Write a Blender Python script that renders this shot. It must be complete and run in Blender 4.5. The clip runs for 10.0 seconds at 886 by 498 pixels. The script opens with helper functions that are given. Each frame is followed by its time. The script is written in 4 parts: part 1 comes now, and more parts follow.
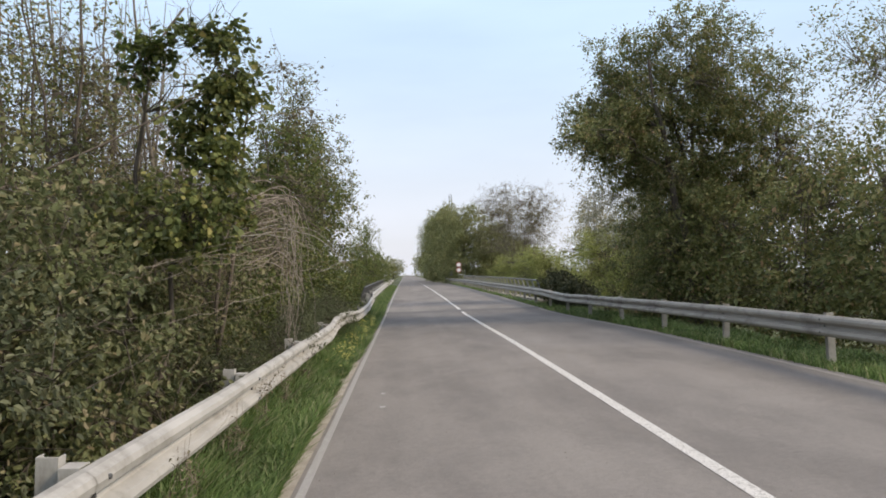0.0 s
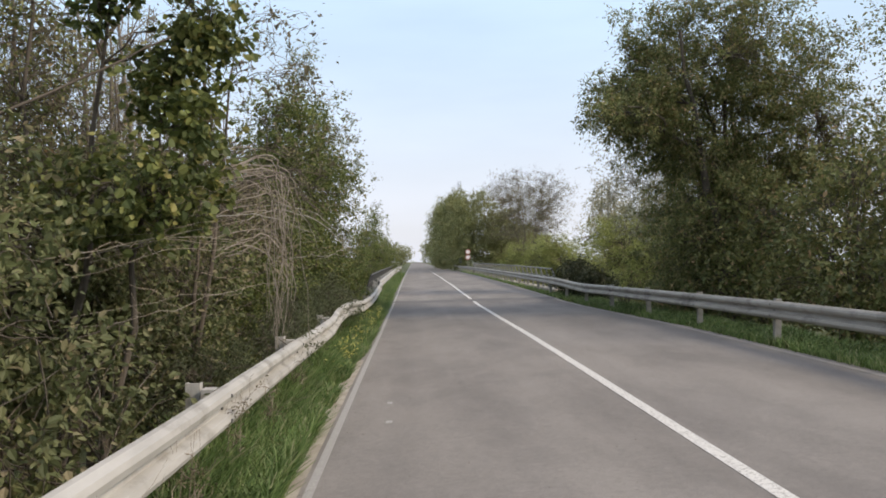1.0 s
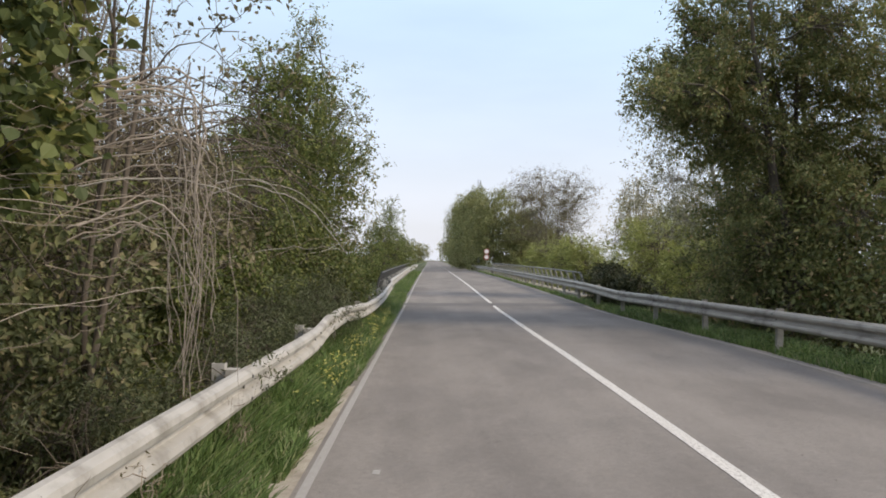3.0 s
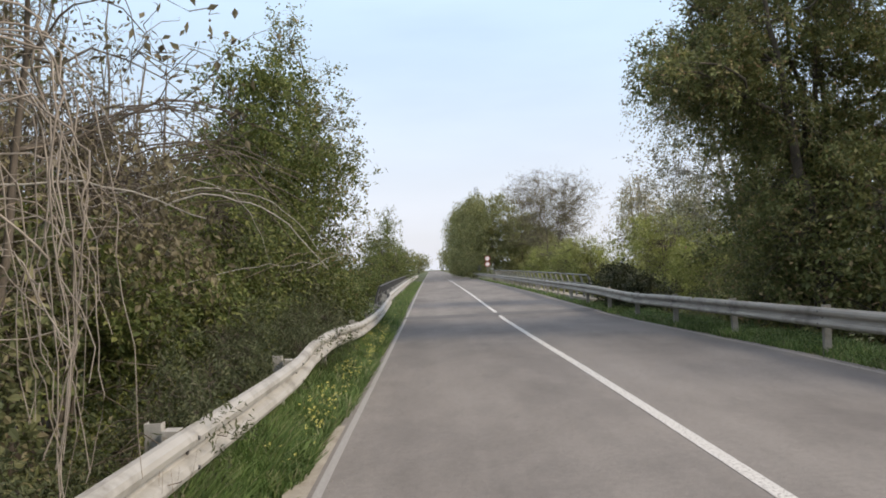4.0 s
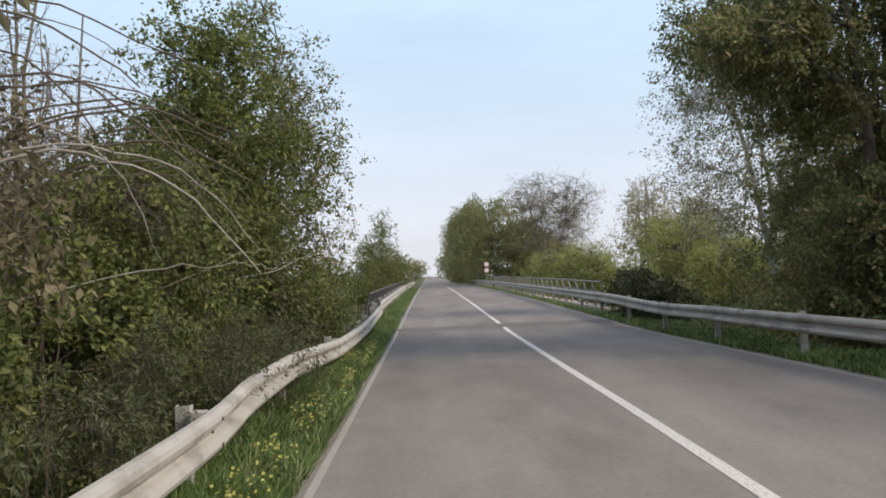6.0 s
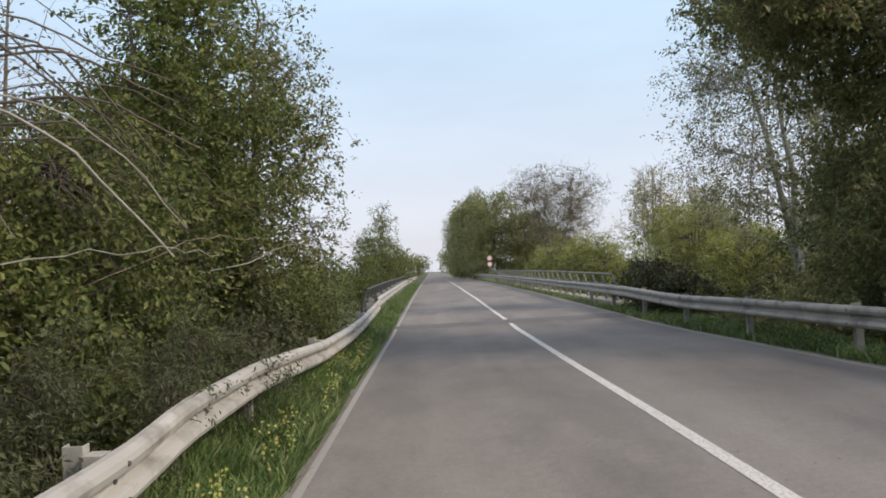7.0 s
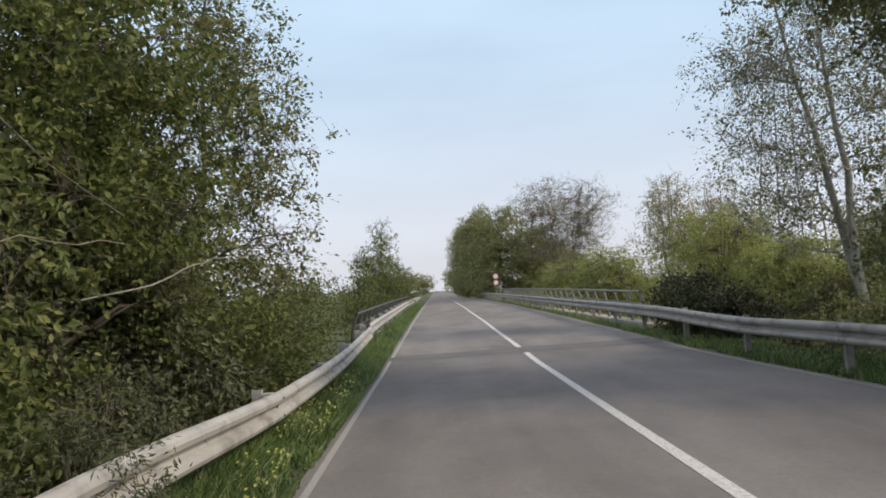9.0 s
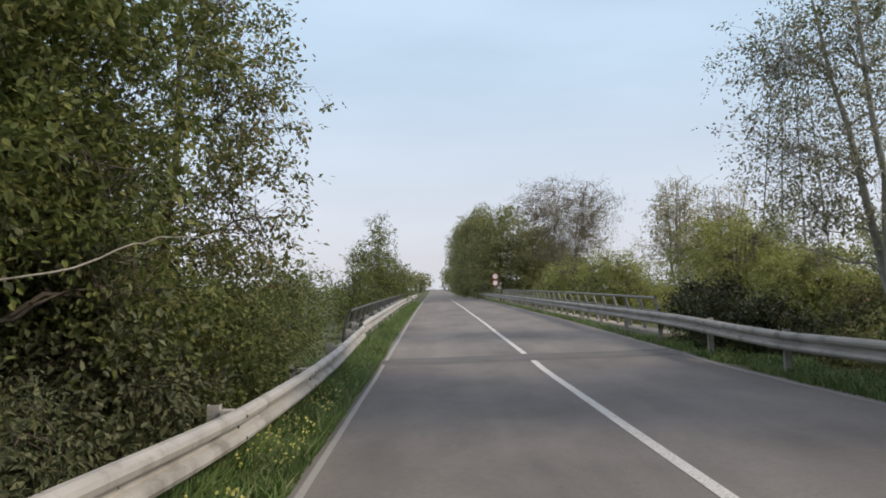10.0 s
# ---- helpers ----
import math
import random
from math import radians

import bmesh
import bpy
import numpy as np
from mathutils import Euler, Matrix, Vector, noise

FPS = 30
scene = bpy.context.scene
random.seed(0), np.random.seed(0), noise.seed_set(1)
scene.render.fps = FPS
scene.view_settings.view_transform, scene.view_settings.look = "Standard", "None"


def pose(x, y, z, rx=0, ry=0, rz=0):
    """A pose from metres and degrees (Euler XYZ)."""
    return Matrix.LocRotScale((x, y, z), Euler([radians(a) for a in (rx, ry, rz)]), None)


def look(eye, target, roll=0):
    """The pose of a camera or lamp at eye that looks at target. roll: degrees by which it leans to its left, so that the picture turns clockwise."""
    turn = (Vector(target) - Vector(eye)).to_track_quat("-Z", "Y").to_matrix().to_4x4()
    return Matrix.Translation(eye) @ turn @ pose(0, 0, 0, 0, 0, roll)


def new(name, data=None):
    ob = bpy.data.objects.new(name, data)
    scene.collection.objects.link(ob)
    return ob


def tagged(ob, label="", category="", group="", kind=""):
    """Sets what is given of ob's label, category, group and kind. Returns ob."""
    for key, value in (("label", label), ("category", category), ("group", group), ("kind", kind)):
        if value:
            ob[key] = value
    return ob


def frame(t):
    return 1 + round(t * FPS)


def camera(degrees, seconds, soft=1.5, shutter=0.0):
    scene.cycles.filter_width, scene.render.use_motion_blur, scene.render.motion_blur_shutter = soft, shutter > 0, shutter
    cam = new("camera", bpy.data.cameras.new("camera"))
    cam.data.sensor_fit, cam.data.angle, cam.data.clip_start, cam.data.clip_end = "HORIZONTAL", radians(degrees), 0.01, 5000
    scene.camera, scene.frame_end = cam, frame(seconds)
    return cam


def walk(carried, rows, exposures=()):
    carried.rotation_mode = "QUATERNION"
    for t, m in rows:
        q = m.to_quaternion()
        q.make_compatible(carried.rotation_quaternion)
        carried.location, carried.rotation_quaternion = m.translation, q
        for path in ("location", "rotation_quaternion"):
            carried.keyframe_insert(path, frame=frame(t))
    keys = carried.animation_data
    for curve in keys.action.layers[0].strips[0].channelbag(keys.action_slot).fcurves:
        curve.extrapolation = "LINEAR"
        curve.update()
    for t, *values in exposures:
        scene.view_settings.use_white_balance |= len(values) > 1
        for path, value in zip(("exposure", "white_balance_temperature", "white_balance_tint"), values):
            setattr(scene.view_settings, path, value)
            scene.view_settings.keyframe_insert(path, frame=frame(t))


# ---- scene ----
cam = camera(60.5, 10.0, soft=1.8)
PATH = [
    (0, (0.018, -1.234, 1.641), (0.119, 0.762, 1.709), -0.6),
    (0.5, (-0.002, -0.374, 1.668), (0.113, 1.622, 1.732), 0.5),
    (1, (-0.027, 0.398, 1.665), (0.053, 2.396, 1.699), -0.1),
    (1.5, (-0.017, 1.163, 1.655), (0.069, 3.161, 1.624), 0.5),
    (2, (-0.006, 1.958, 1.652), (0.096, 3.953, 1.57), 0.3),
    (2.5, (0.022, 2.719, 1.669), (0.071, 4.718, 1.66), 1.6),
    (2.7, (0.045, 3.031, 1.66), (0.078, 5.031, 1.671), 2.2),
    (4, (0.113, 5.014, 1.678), (0.147, 7.013, 1.733), -1.3),
    (4.5, (0.16, 5.751, 1.681), (0.19, 7.75, 1.728), -1.5),
    (5, (0.13, 6.516, 1.683), (0.176, 8.515, 1.741), -2.4),
    (5.2, (0.155, 6.824, 1.668), (0.198, 8.822, 1.76), -0.0),
    (6.5, (0.176, 8.824, 1.643), (0.213, 10.822, 1.703), -1.8),
    (7, (0.246, 9.646, 1.597), (0.28, 11.645, 1.656), -1.8),
    (7.5, (0.29, 10.471, 1.619), (0.29, 12.471, 1.642), -1.3),
    (8, (0.349, 11.314, 1.62), (0.36, 13.313, 1.684), -2.6),
    (8.5, (0.321, 12.118, 1.609), (0.329, 14.116, 1.682), -0.5),
    (9, (0.381, 13.018, 1.623), (0.405, 15.015, 1.733), -2.7),
    (9.5, (0.372, 13.869, 1.628), (0.367, 15.866, 1.74), -0.7),
    (10, (0.3, 14.663, 1.627), (0.328, 16.66, 1.733), -0.6),
]
walk(cam, [(t, look(eye, target, roll)) for t, eye, target, roll in PATH],
     exposures=[(0.0, 0.11, 7420, 14), (5.0, 0.12, 7450, 14), (6.5, 0.0, 7400, 14), (8.0, 0.02, 7420, 14), (9.0, -0.08, 7400, 14), (10.0, -0.14, 7400, 14)])

# ---- world, sun, exposure ----
SUN_ELEVATION, SUN_AZIMUTH = radians(37), radians(114)      # azimuth from +y towards +x
world = bpy.data.worlds.new("sky")
scene.world = world
world.use_nodes = True
wn, wl = world.node_tree.nodes, world.node_tree.links
wn.clear()
sky = wn.new("ShaderNodeTexSky")
sky.sky_type, sky.sun_disc = "NISHITA", False
sky.sun_elevation, sky.sun_rotation = SUN_ELEVATION, SUN_AZIMUTH
sky.air_density, sky.dust_density, sky.ozone_density = 1.0, 1.5, 1.5
coord = wn.new("ShaderNodeTexCoord")
stretch = wn.new("ShaderNodeMapping")
stretch.inputs["Scale"].default_value = (1.2, 1.2, 5.0)
cloud = wn.new("ShaderNodeTexNoise")
cloud.inputs["Scale"].default_value, cloud.inputs["Detail"].default_value = 1.6, 5.0
veil = wn.new("ShaderNodeMapRange")
veil.inputs["From Min"].default_value, veil.inputs["From Max"].default_value = 0.30, 0.70
veil.inputs["To Min"].default_value, veil.inputs["To Max"].default_value = 0.71, 0.92
mixer = wn.new("ShaderNodeMixRGB")
height = wn.new("ShaderNodeSeparateXYZ")
haze = wn.new("ShaderNodeValToRGB")
haze.color_ramp.interpolation = "EASE"
haze.color_ramp.elements.new(0.5)
for stop, (at, tint) in zip(haze.color_ramp.elements, ((0.0, (8.0, 9.05, 11.0, 1)), (0.34, (6.35, 9.15, 12.4, 1)), (0.75, (8.1, 9.1, 11.4, 1)))):
    stop.position, stop.color = at, tint
back = wn.new("ShaderNodeBackground")
back.inputs["Strength"].default_value = 0.101
wout = wn.new("ShaderNodeOutputWorld")
wl.new(coord.outputs["Generated"], stretch.inputs["Vector"])
wl.new(coord.outputs["Generated"], height.inputs["Vector"])
wl.new(height.outputs["Z"], haze.inputs["Fac"])
wl.new(haze.outputs["Color"], mixer.inputs["Color2"])
wl.new(stretch.outputs["Vector"], cloud.inputs["Vector"])
wl.new(cloud.outputs["Fac"], veil.inputs["Value"])
wl.new(veil.outputs["Result"], mixer.inputs["Fac"])
wl.new(sky.outputs["Color"], mixer.inputs["Color1"])
wl.new(mixer.outputs["Color"], back.inputs["Color"])
wl.new(back.outputs["Background"], wout.inputs["Surface"])
sun = new("sun", bpy.data.lights.new("sun", "SUN"))
sun.data.energy, sun.data.angle, sun.data.color = 2.8, radians(14), (1.0, 0.92, 0.79)
sun.matrix_world = look((0, 0, 60), (-60 * math.sin(SUN_AZIMUTH) / math.tan(SUN_ELEVATION), -60 * math.cos(SUN_AZIMUTH) / math.tan(SUN_ELEVATION), 0))


# ---- materials ----
class Nodes:
    def __init__(self, name):
        self.mat = bpy.data.materials.new(name)
        self.mat.use_nodes = True
        self.tree = self.mat.node_tree
        self.n, self.l = self.tree.nodes, self.tree.links
        self.bsdf = self.n["Principled BSDF"]
        self.out = self.n["Material Output"]

    def add(self, kind, **inputs):
        node = self.n.new(kind)
        for key, value in inputs.items():
            node.inputs[key.replace("_", " ")].default_value = value
        return node

    def link(self, a, b):
        self.l.new(a, b)

    def coords(self, scale=(1, 1, 1)):
        c = self.add("ShaderNodeTexCoord")
        m = self.add("ShaderNodeMapping", Scale=scale)
        self.link(c.outputs["Object"], m.inputs["Vector"])
        return m.outputs["Vector"]

    def noise(self, scale, detail=4.0, rough=0.55, stretch=(1, 1, 1)):
        t = self.add("ShaderNodeTexNoise", Scale=scale, Detail=detail, Roughness=rough)
        self.link(self.coords(stretch), t.inputs["Vector"])
        return t.outputs["Fac"]

    def ramp(self, fac, stops):
        r = self.add("ShaderNodeValToRGB")
        while len(r.color_ramp.elements) < len(stops):
            r.color_ramp.elements.new(0.5)
        for e, (p, c) in zip(r.color_ramp.elements, stops):
            e.position, e.color = p, (*c, 1)
        self.link(fac, r.inputs["Fac"])
        return r.outputs["Color"]

    def mix(self, a, b, fac, how="MIX"):
        m = self.add("ShaderNodeMixRGB")
        m.blend_type = how
        for socket, v in (("Color1", a), ("Color2", b), ("Fac", fac)):
            if isinstance(v, (int, float)):
                m.inputs[socket].default_value = v
            elif isinstance(v, tuple):
                m.inputs[socket].default_value = (*v, 1)
            else:
                self.link(v, m.inputs[socket])
        return m.outputs["Color"]

    def bump(self, fac, strength, distance):
        b = self.add("ShaderNodeBump", Strength=strength, Distance=distance)
        self.link(fac, b.inputs["Height"])
        self.link(b.outputs["Normal"], self.bsdf.inputs["Normal"])

    def finish(self, color, rough=0.8, metal=0.0):
        if isinstance(color, tuple):
            self.bsdf.inputs["Base Color"].default_value = (*color, 1)
        else:
            self.link(color, self.bsdf.inputs["Base Color"])
        self.bsdf.inputs["Roughness"].default_value = rough
        self.bsdf.inputs["Metallic"].default_value = metal
        return self.mat


def asphalt_material():
    k = Nodes("worn_asphalt")
    grain = k.noise(140, 3, 0.7)
    wide = k.noise(0.55, 5, 0.6, (1.0, 0.35, 1))
    tracks = k.noise(1.1, 3, 0.5, (1.0, 0.03, 1))
    base = k.ramp(wide, [(0.30, (0.166, 0.154, 0.145)), (0.50, (0.226, 0.211, 0.199)), (0.72, (0.268, 0.250, 0.235))])
    base = k.mix(base, k.ramp(tracks, [(0.35, (0.80, 0.80, 0.805)), (0.6, (1.0, 1.0, 1.0))]), 0.6, "MULTIPLY")
    base = k.mix(base, k.ramp(grain, [(0.3, (0.62, 0.62, 0.62)), (0.7, (1.25, 1.24, 1.22))]), 0.85, "MULTIPLY")
    base = k.mix(base, k.ramp(k.noise(16, 5, 0.7), [(0.3, (0.86, 0.86, 0.86)), (0.7, (1.12, 1.12, 1.11))]), 0.8, "MULTIPLY")
    place = k.add("ShaderNodeSeparateXYZ")
    k.link(k.coords(), place.inputs["Vector"])
    along = k.add("ShaderNodeMath")
    along.operation = "MULTIPLY_ADD"
    along.inputs[1].default_value, along.inputs[2].default_value = 0.025, -0.06
    k.link(place.outputs["Y"], along.inputs[0])
    edge = k.add("ShaderNodeMath")
    edge.operation = "MULTIPLY_ADD"
    edge.inputs[1].default_value = 0.12
    k.link(wide, edge.inputs[0])
    k.link(along.outputs[0], edge.inputs[2])
    # asphalt tone changes in uneven bands along the road, darkest before the bridge joint
    base = k.mix(base, k.ramp(edge.outputs[0], [(0.42, (1.08, 1.07, 1.06)), (0.53, (0.84, 0.84, 0.85)), (0.57, (0.94, 0.93, 0.93)), (0.64, (0.86, 0.86, 0.87)), (0.79, (0.80, 0.80, 0.81)), (0.83, (0.96, 0.95, 0.94))]), 1.0, "MULTIPLY")
    blotch = k.noise(0.8, 5, 0.6, (1.0, 0.55, 1))
    base = k.mix(base, k.ramp(blotch, [(0.40, (0.80, 0.80, 0.81)), (0.50, (0.98, 0.98, 0.98)), (0.62, (1.07, 1.065, 1.06))]), 0.55, "MULTIPLY")
    spots = k.noise(6.0, 6, 0.75)
    base = k.mix(base, k.ramp(spots, [(0.28, (0.55, 0.55, 0.55)), (0.36, (1.0, 1.0, 1.0)), (0.70, (1.0, 1.0, 1.0)), (0.78, (1.18, 1.17, 1.15))]), 0.8, "MULTIPLY")
    k.bump(grain, 0.35, 0.006)
    return k.finish(base, 0.88)


def dark_patch_material():
    k = Nodes("newer_asphalt")
    grain = k.noise(120, 3, 0.7)
    base = k.mix(k.ramp(k.noise(1.2, 4), [(0.3, (0.095, 0.092, 0.091)), (0.7, (0.150, 0.145, 0.141))]),
                 k.ramp(grain, [(0.3, (0.65, 0.65, 0.65)), (0.7, (1.2, 1.2, 1.2))]), 0.5, "MULTIPLY")
    k.bump(grain, 0.35, 0.006)
    return k.finish(base, 0.9)


def line_material(name="road_paint", low=0.40, high=0.50, worn_to=(0.27, 0.255, 0.24), share=0.85):
    k = Nodes(name)
    worn = k.noise(34, 7, 0.75)
    base = k.mix((0.62, 0.61, 0.58), k.ramp(worn, [(low, worn_to), (high, (0.64, 0.63, 0.60))]), share)
    k.bump(worn, 0.2, 0.003)
    return k.finish(base, 0.7)


def concrete_material(name, a, b):
    k = Nodes(name)
    base = k.ramp(k.noise(3.0, 6, 0.65), [(0.3, a), (0.7, b)])
    base = k.mix(base, k.ramp(k.noise(60, 3), [(0.3, (0.7, 0.7, 0.7)), (0.7, (1.15, 1.15, 1.15))]), 0.6, "MULTIPLY")
    k.bump(k.noise(35, 4), 0.5, 0.01)
    return k.finish(base, 0.92)


def galvanised_material(name, a, b, stain):
    k = Nodes(name)
    base = k.ramp(k.noise(5.0, 5, 0.6, (1, 0.3, 1)), [(0.3, a), (0.7, b)])
    drips = k.noise(3.5, 6, 0.65, (1, 0.6, 0.5))
    base = k.mix(base, stain, k.ramp(drips, [(0.50, (0, 0, 0)), (0.68, (0.8, 0.8, 0.8))]))
    k.bump(k.noise(40, 3), 0.08, 0.004)
    return k.finish(base, 0.6, 0.1)


def leaf_material(name, stops, sheer=0.3):
    k = Nodes(name)
    g = k.add("ShaderNodeNewGeometry")
    c = k.ramp(g.outputs["Random Per Island"], stops)
    patch = k.noise(0.9, 3, 0.5)
    c = k.mix(c, k.ramp(patch, [(0.35, (0.75, 0.72, 0.70)), (0.65, (1.15, 1.15, 1.05))]), 0.7, "MULTIPLY")
    k.finish(c, 0.55)
    k.bsdf.inputs["Specular IOR Level"].default_value = 0.35
    t = k.add("ShaderNodeBsdfTranslucent")
    k.link(c, t.inputs["Color"])
    m = k.add("ShaderNodeMixShader", Fac=sheer)
    k.link(k.bsdf.outputs["BSDF"], m.inputs[1])
    k.link(t.outputs["BSDF"], m.inputs[2])
    k.link(m.outputs["Shader"], k.out.inputs["Surface"])
    return k.mat


def bark_material(name, a, b):
    k = Nodes(name)
    g = k.noise(9, 6, 0.65, (1, 1, 0.35))
    k.bump(g, 0.6, 0.02)
    return k.finish(k.ramp(g, [(0.3, a), (0.7, b)]), 0.9)


def soil_material():
    k = Nodes("verge_soil")
    base = k.ramp(k.noise(0.35, 6, 0.6), [(0.3, (0.060, 0.080, 0.028)), (0.55, (0.090, 0.105, 0.042)), (0.75, (0.13, 0.115, 0.07))])
    base = k.mix(base, k.ramp(k.noise(18, 5), [(0.3, (0.6, 0.6, 0.6)), (0.7, (1.3, 1.3, 1.2))]), 0.7, "MULTIPLY")
    k.bump(k.noise(12, 5), 0.8, 0.06)
    return k.finish(base, 0.95)


def plain_material(name, color, rough=0.6, metal=0.0):
    k = Nodes(name)
    base = k.mix(color, k.ramp(k.noise(8, 5), [(0.3, (0.75, 0.75, 0.75)), (0.7, (1.1, 1.1, 1.1))]), 0.6, "MULTIPLY")
    return k.finish(base, rough, metal)


ASPHALT, DARK_ASPHALT, PAINT = asphalt_material(), dark_patch_material(), line_material()
PAINT_WORN = line_material("worn_road_paint", 0.50, 0.88)
PAINT_FADED = line_material("faded_road_paint", 0.52, 0.95, (0.235, 0.222, 0.205), 0.98)
CONCRETE = concrete_material("pale_concrete", (0.28, 0.245, 0.20), (0.46, 0.42, 0.355))
STEEL_WHITE = galvanised_material("whitish_galvanised", (0.375, 0.362, 0.338), (0.49, 0.478, 0.45), (0.20, 0.185, 0.16))
STEEL_GREY = galvanised_material("grey_galvanised", (0.26, 0.245, 0.215), (0.37, 0.35, 0.31), (0.12, 0.11, 0.10))
STEEL_DARK = plain_material("dark_steel", (0.10, 0.10, 0.10), 0.6, 0.3)
RAIL_PALE = plain_material("pale_railing_paint", (0.24, 0.24, 0.23), 0.7)
SOIL = soil_material()
BARK = bark_material("brown_bark", (0.055, 0.045, 0.035), (0.15, 0.125, 0.10))
BARK_MID = bark_material("grey_brown_bark", (0.10, 0.085, 0.068), (0.23, 0.20, 0.165))
BARK_POPLAR = bark_material("poplar_bark", (0.19, 0.185, 0.165), (0.40, 0.39, 0.355))
BARK_PALE = bark_material("pale_bark", (0.20, 0.19, 0.165), (0.42, 0.40, 0.36))
VINE = bark_material("pale_vine", (0.20, 0.17, 0.14), (0.40, 0.35, 0.30))
DRY = bark_material("dry_vine", (0.17, 0.135, 0.10), (0.36, 0.30, 0.24))
LEAF_HEDGE = leaf_material("hedge_leaves", [(0.0, (0.081, 0.098, 0.045)), (0.4, (0.144, 0.171, 0.076)), (0.8, (0.240, 0.252, 0.126)), (1.0, (0.320, 0.270, 0.174))], 0.38)
LEAF_VERGE = leaf_material("verge_leaves", [(0.0, (0.055, 0.095, 0.034)), (0.5, (0.094, 0.152, 0.050)), (1.0, (0.154, 0.214, 0.078))], 0.35)
LEAF_BRAMBLE = leaf_material("bramble_leaves", [(0.0, (0.022, 0.032, 0.014)), (0.6, (0.040, 0.052, 0.022)), (1.0, (0.075, 0.085, 0.040))], 0.2)
LEAF_WEED = leaf_material("weed_leaves", [(0.0, (0.064, 0.081, 0.043)), (0.5, (0.106, 0.128, 0.065)), (1.0, (0.172, 0.186, 0.108))], 0.38)
LEAF_IVY = leaf_material("ivy_leaves", [(0.0, (0.058, 0.080, 0.029)), (0.5, (0.136, 0.171, 0.056)), (0.9, (0.251, 0.270, 0.092)), (1.0, (0.345, 0.300, 0.112))], 0.35)
LEAF_IVY_DARK = leaf_material("dark_ivy_leaves", [(0.0, (0.043, 0.066, 0.021)), (0.6, (0.094, 0.132, 0.033)), (1.0, (0.187, 0.222, 0.060))])
LEAF_GREEN = leaf_material("green_leaves", [(0.0, (0.070, 0.100, 0.032)), (0.5, (0.139, 0.180, 0.056)), (1.0, (0.249, 0.262, 0.092))], 0.38)
LEAF_BROWN = leaf_material("dull_brown_leaves", [(0.0, (0.105, 0.090, 0.059)), (0.5, (0.173, 0.151, 0.088)), (1.0, (0.255, 0.226, 0.148))], 0.35)
# darker hedge leaves: the shade inside the hollows is put into the colour
LEAF_SHADE = leaf_material("hollow_shade_leaves", [(0.0, (0.051, 0.064, 0.033)), (0.5, (0.100, 0.118, 0.061)), (1.0, (0.192, 0.202, 0.113))], 0.25)
LEAF_TWIGGY = leaf_material("grey_brown_leaves", [(0.0, (0.158, 0.149, 0.094)), (0.5, (0.228, 0.208, 0.125)), (1.0, (0.297, 0.267, 0.178))], 0.4)
LEAF_DARK = leaf_material("dark_leaves", [(0.0, (0.103, 0.130, 0.054)), (0.5, (0.183, 0.210, 0.081)), (0.9, (0.298, 0.286, 0.123)), (1.0, (0.442, 0.300, 0.192))], 0.38)
LEAF_POPLAR = leaf_material("grey_poplar_leaves", [(0.0, (0.132, 0.144, 0.091)), (0.5, (0.238, 0.244, 0.160)), (1.0, (0.449, 0.437, 0.320))])
LEAF_WILLOW = leaf_material("yellow_green_leaves", [(0.0, (0.205, 0.244, 0.074)), (0.5, (0.328, 0.363, 0.122)), (1.0, (0.463, 0.473, 0.220))], 0.50)
LEAF_PALE = leaf_material("pale_leaves", [(0.0, (0.253, 0.251, 0.143)), (0.5, (0.370, 0.347, 0.206)), (1.0, (0.505, 0.449, 0.317))])
LEAF_FAR = leaf_material("far_leaves", [(0.0, (0.175, 0.206, 0.095)), (0.5, (0.259, 0.280, 0.127)), (1.0, (0.360, 0.339, 0.181))], 0.48)
GRASS = leaf_material("grass_blades", [(0.0, (0.069, 0.119, 0.037)), (0.5, (0.140, 0.229, 0.075)), (0.85, (0.218, 0.303, 0.111)), (1.0, (0.384, 0.373, 0.240))], 0.40)
PETAL = leaf_material("yellow_petals", [(0.0, (0.72, 0.66, 0.12)), (1.0, (0.80, 0.78, 0.36))])


# ---- mesh helpers ----
rng = np.random.default_rng(7)


def mesh_from(name, verts, faces, mat, smooth=False):
    """A mesh from an array of vertices and an array of quads or triangles."""
    verts, faces = np.asarray(verts, dtype=np.float32), np.asarray(faces, dtype=np.int32)
    me = bpy.data.meshes.new(name)
    me.vertices.add(len(verts))
    me.vertices.foreach_set("co", verts.ravel())
    me.loops.add(faces.size)
    me.loops.foreach_set("vertex_index", faces.ravel())
    me.polygons.add(len(faces))
    me.polygons.foreach_set("loop_start", np.arange(0, faces.size, faces.shape[1], dtype=np.int32))
    me.polygons.foreach_set("use_smooth", np.full(len(faces), smooth))
    me.update(calc_edges=True)
    me.materials.append(mat)
    return me


def part(name, me, parent, label="", m=None):
    ob = new(name, me)
    ob.parent = parent
    if m is not None:
        ob.matrix_basis = m
    if label:
        tagged(ob, label)
    return ob


def thing(name, at, label, category, group="", kind=""):
    ob = new(name)
    ob.matrix_basis = Matrix.Translation(at)
    return tagged(ob, label, category, group, kind)


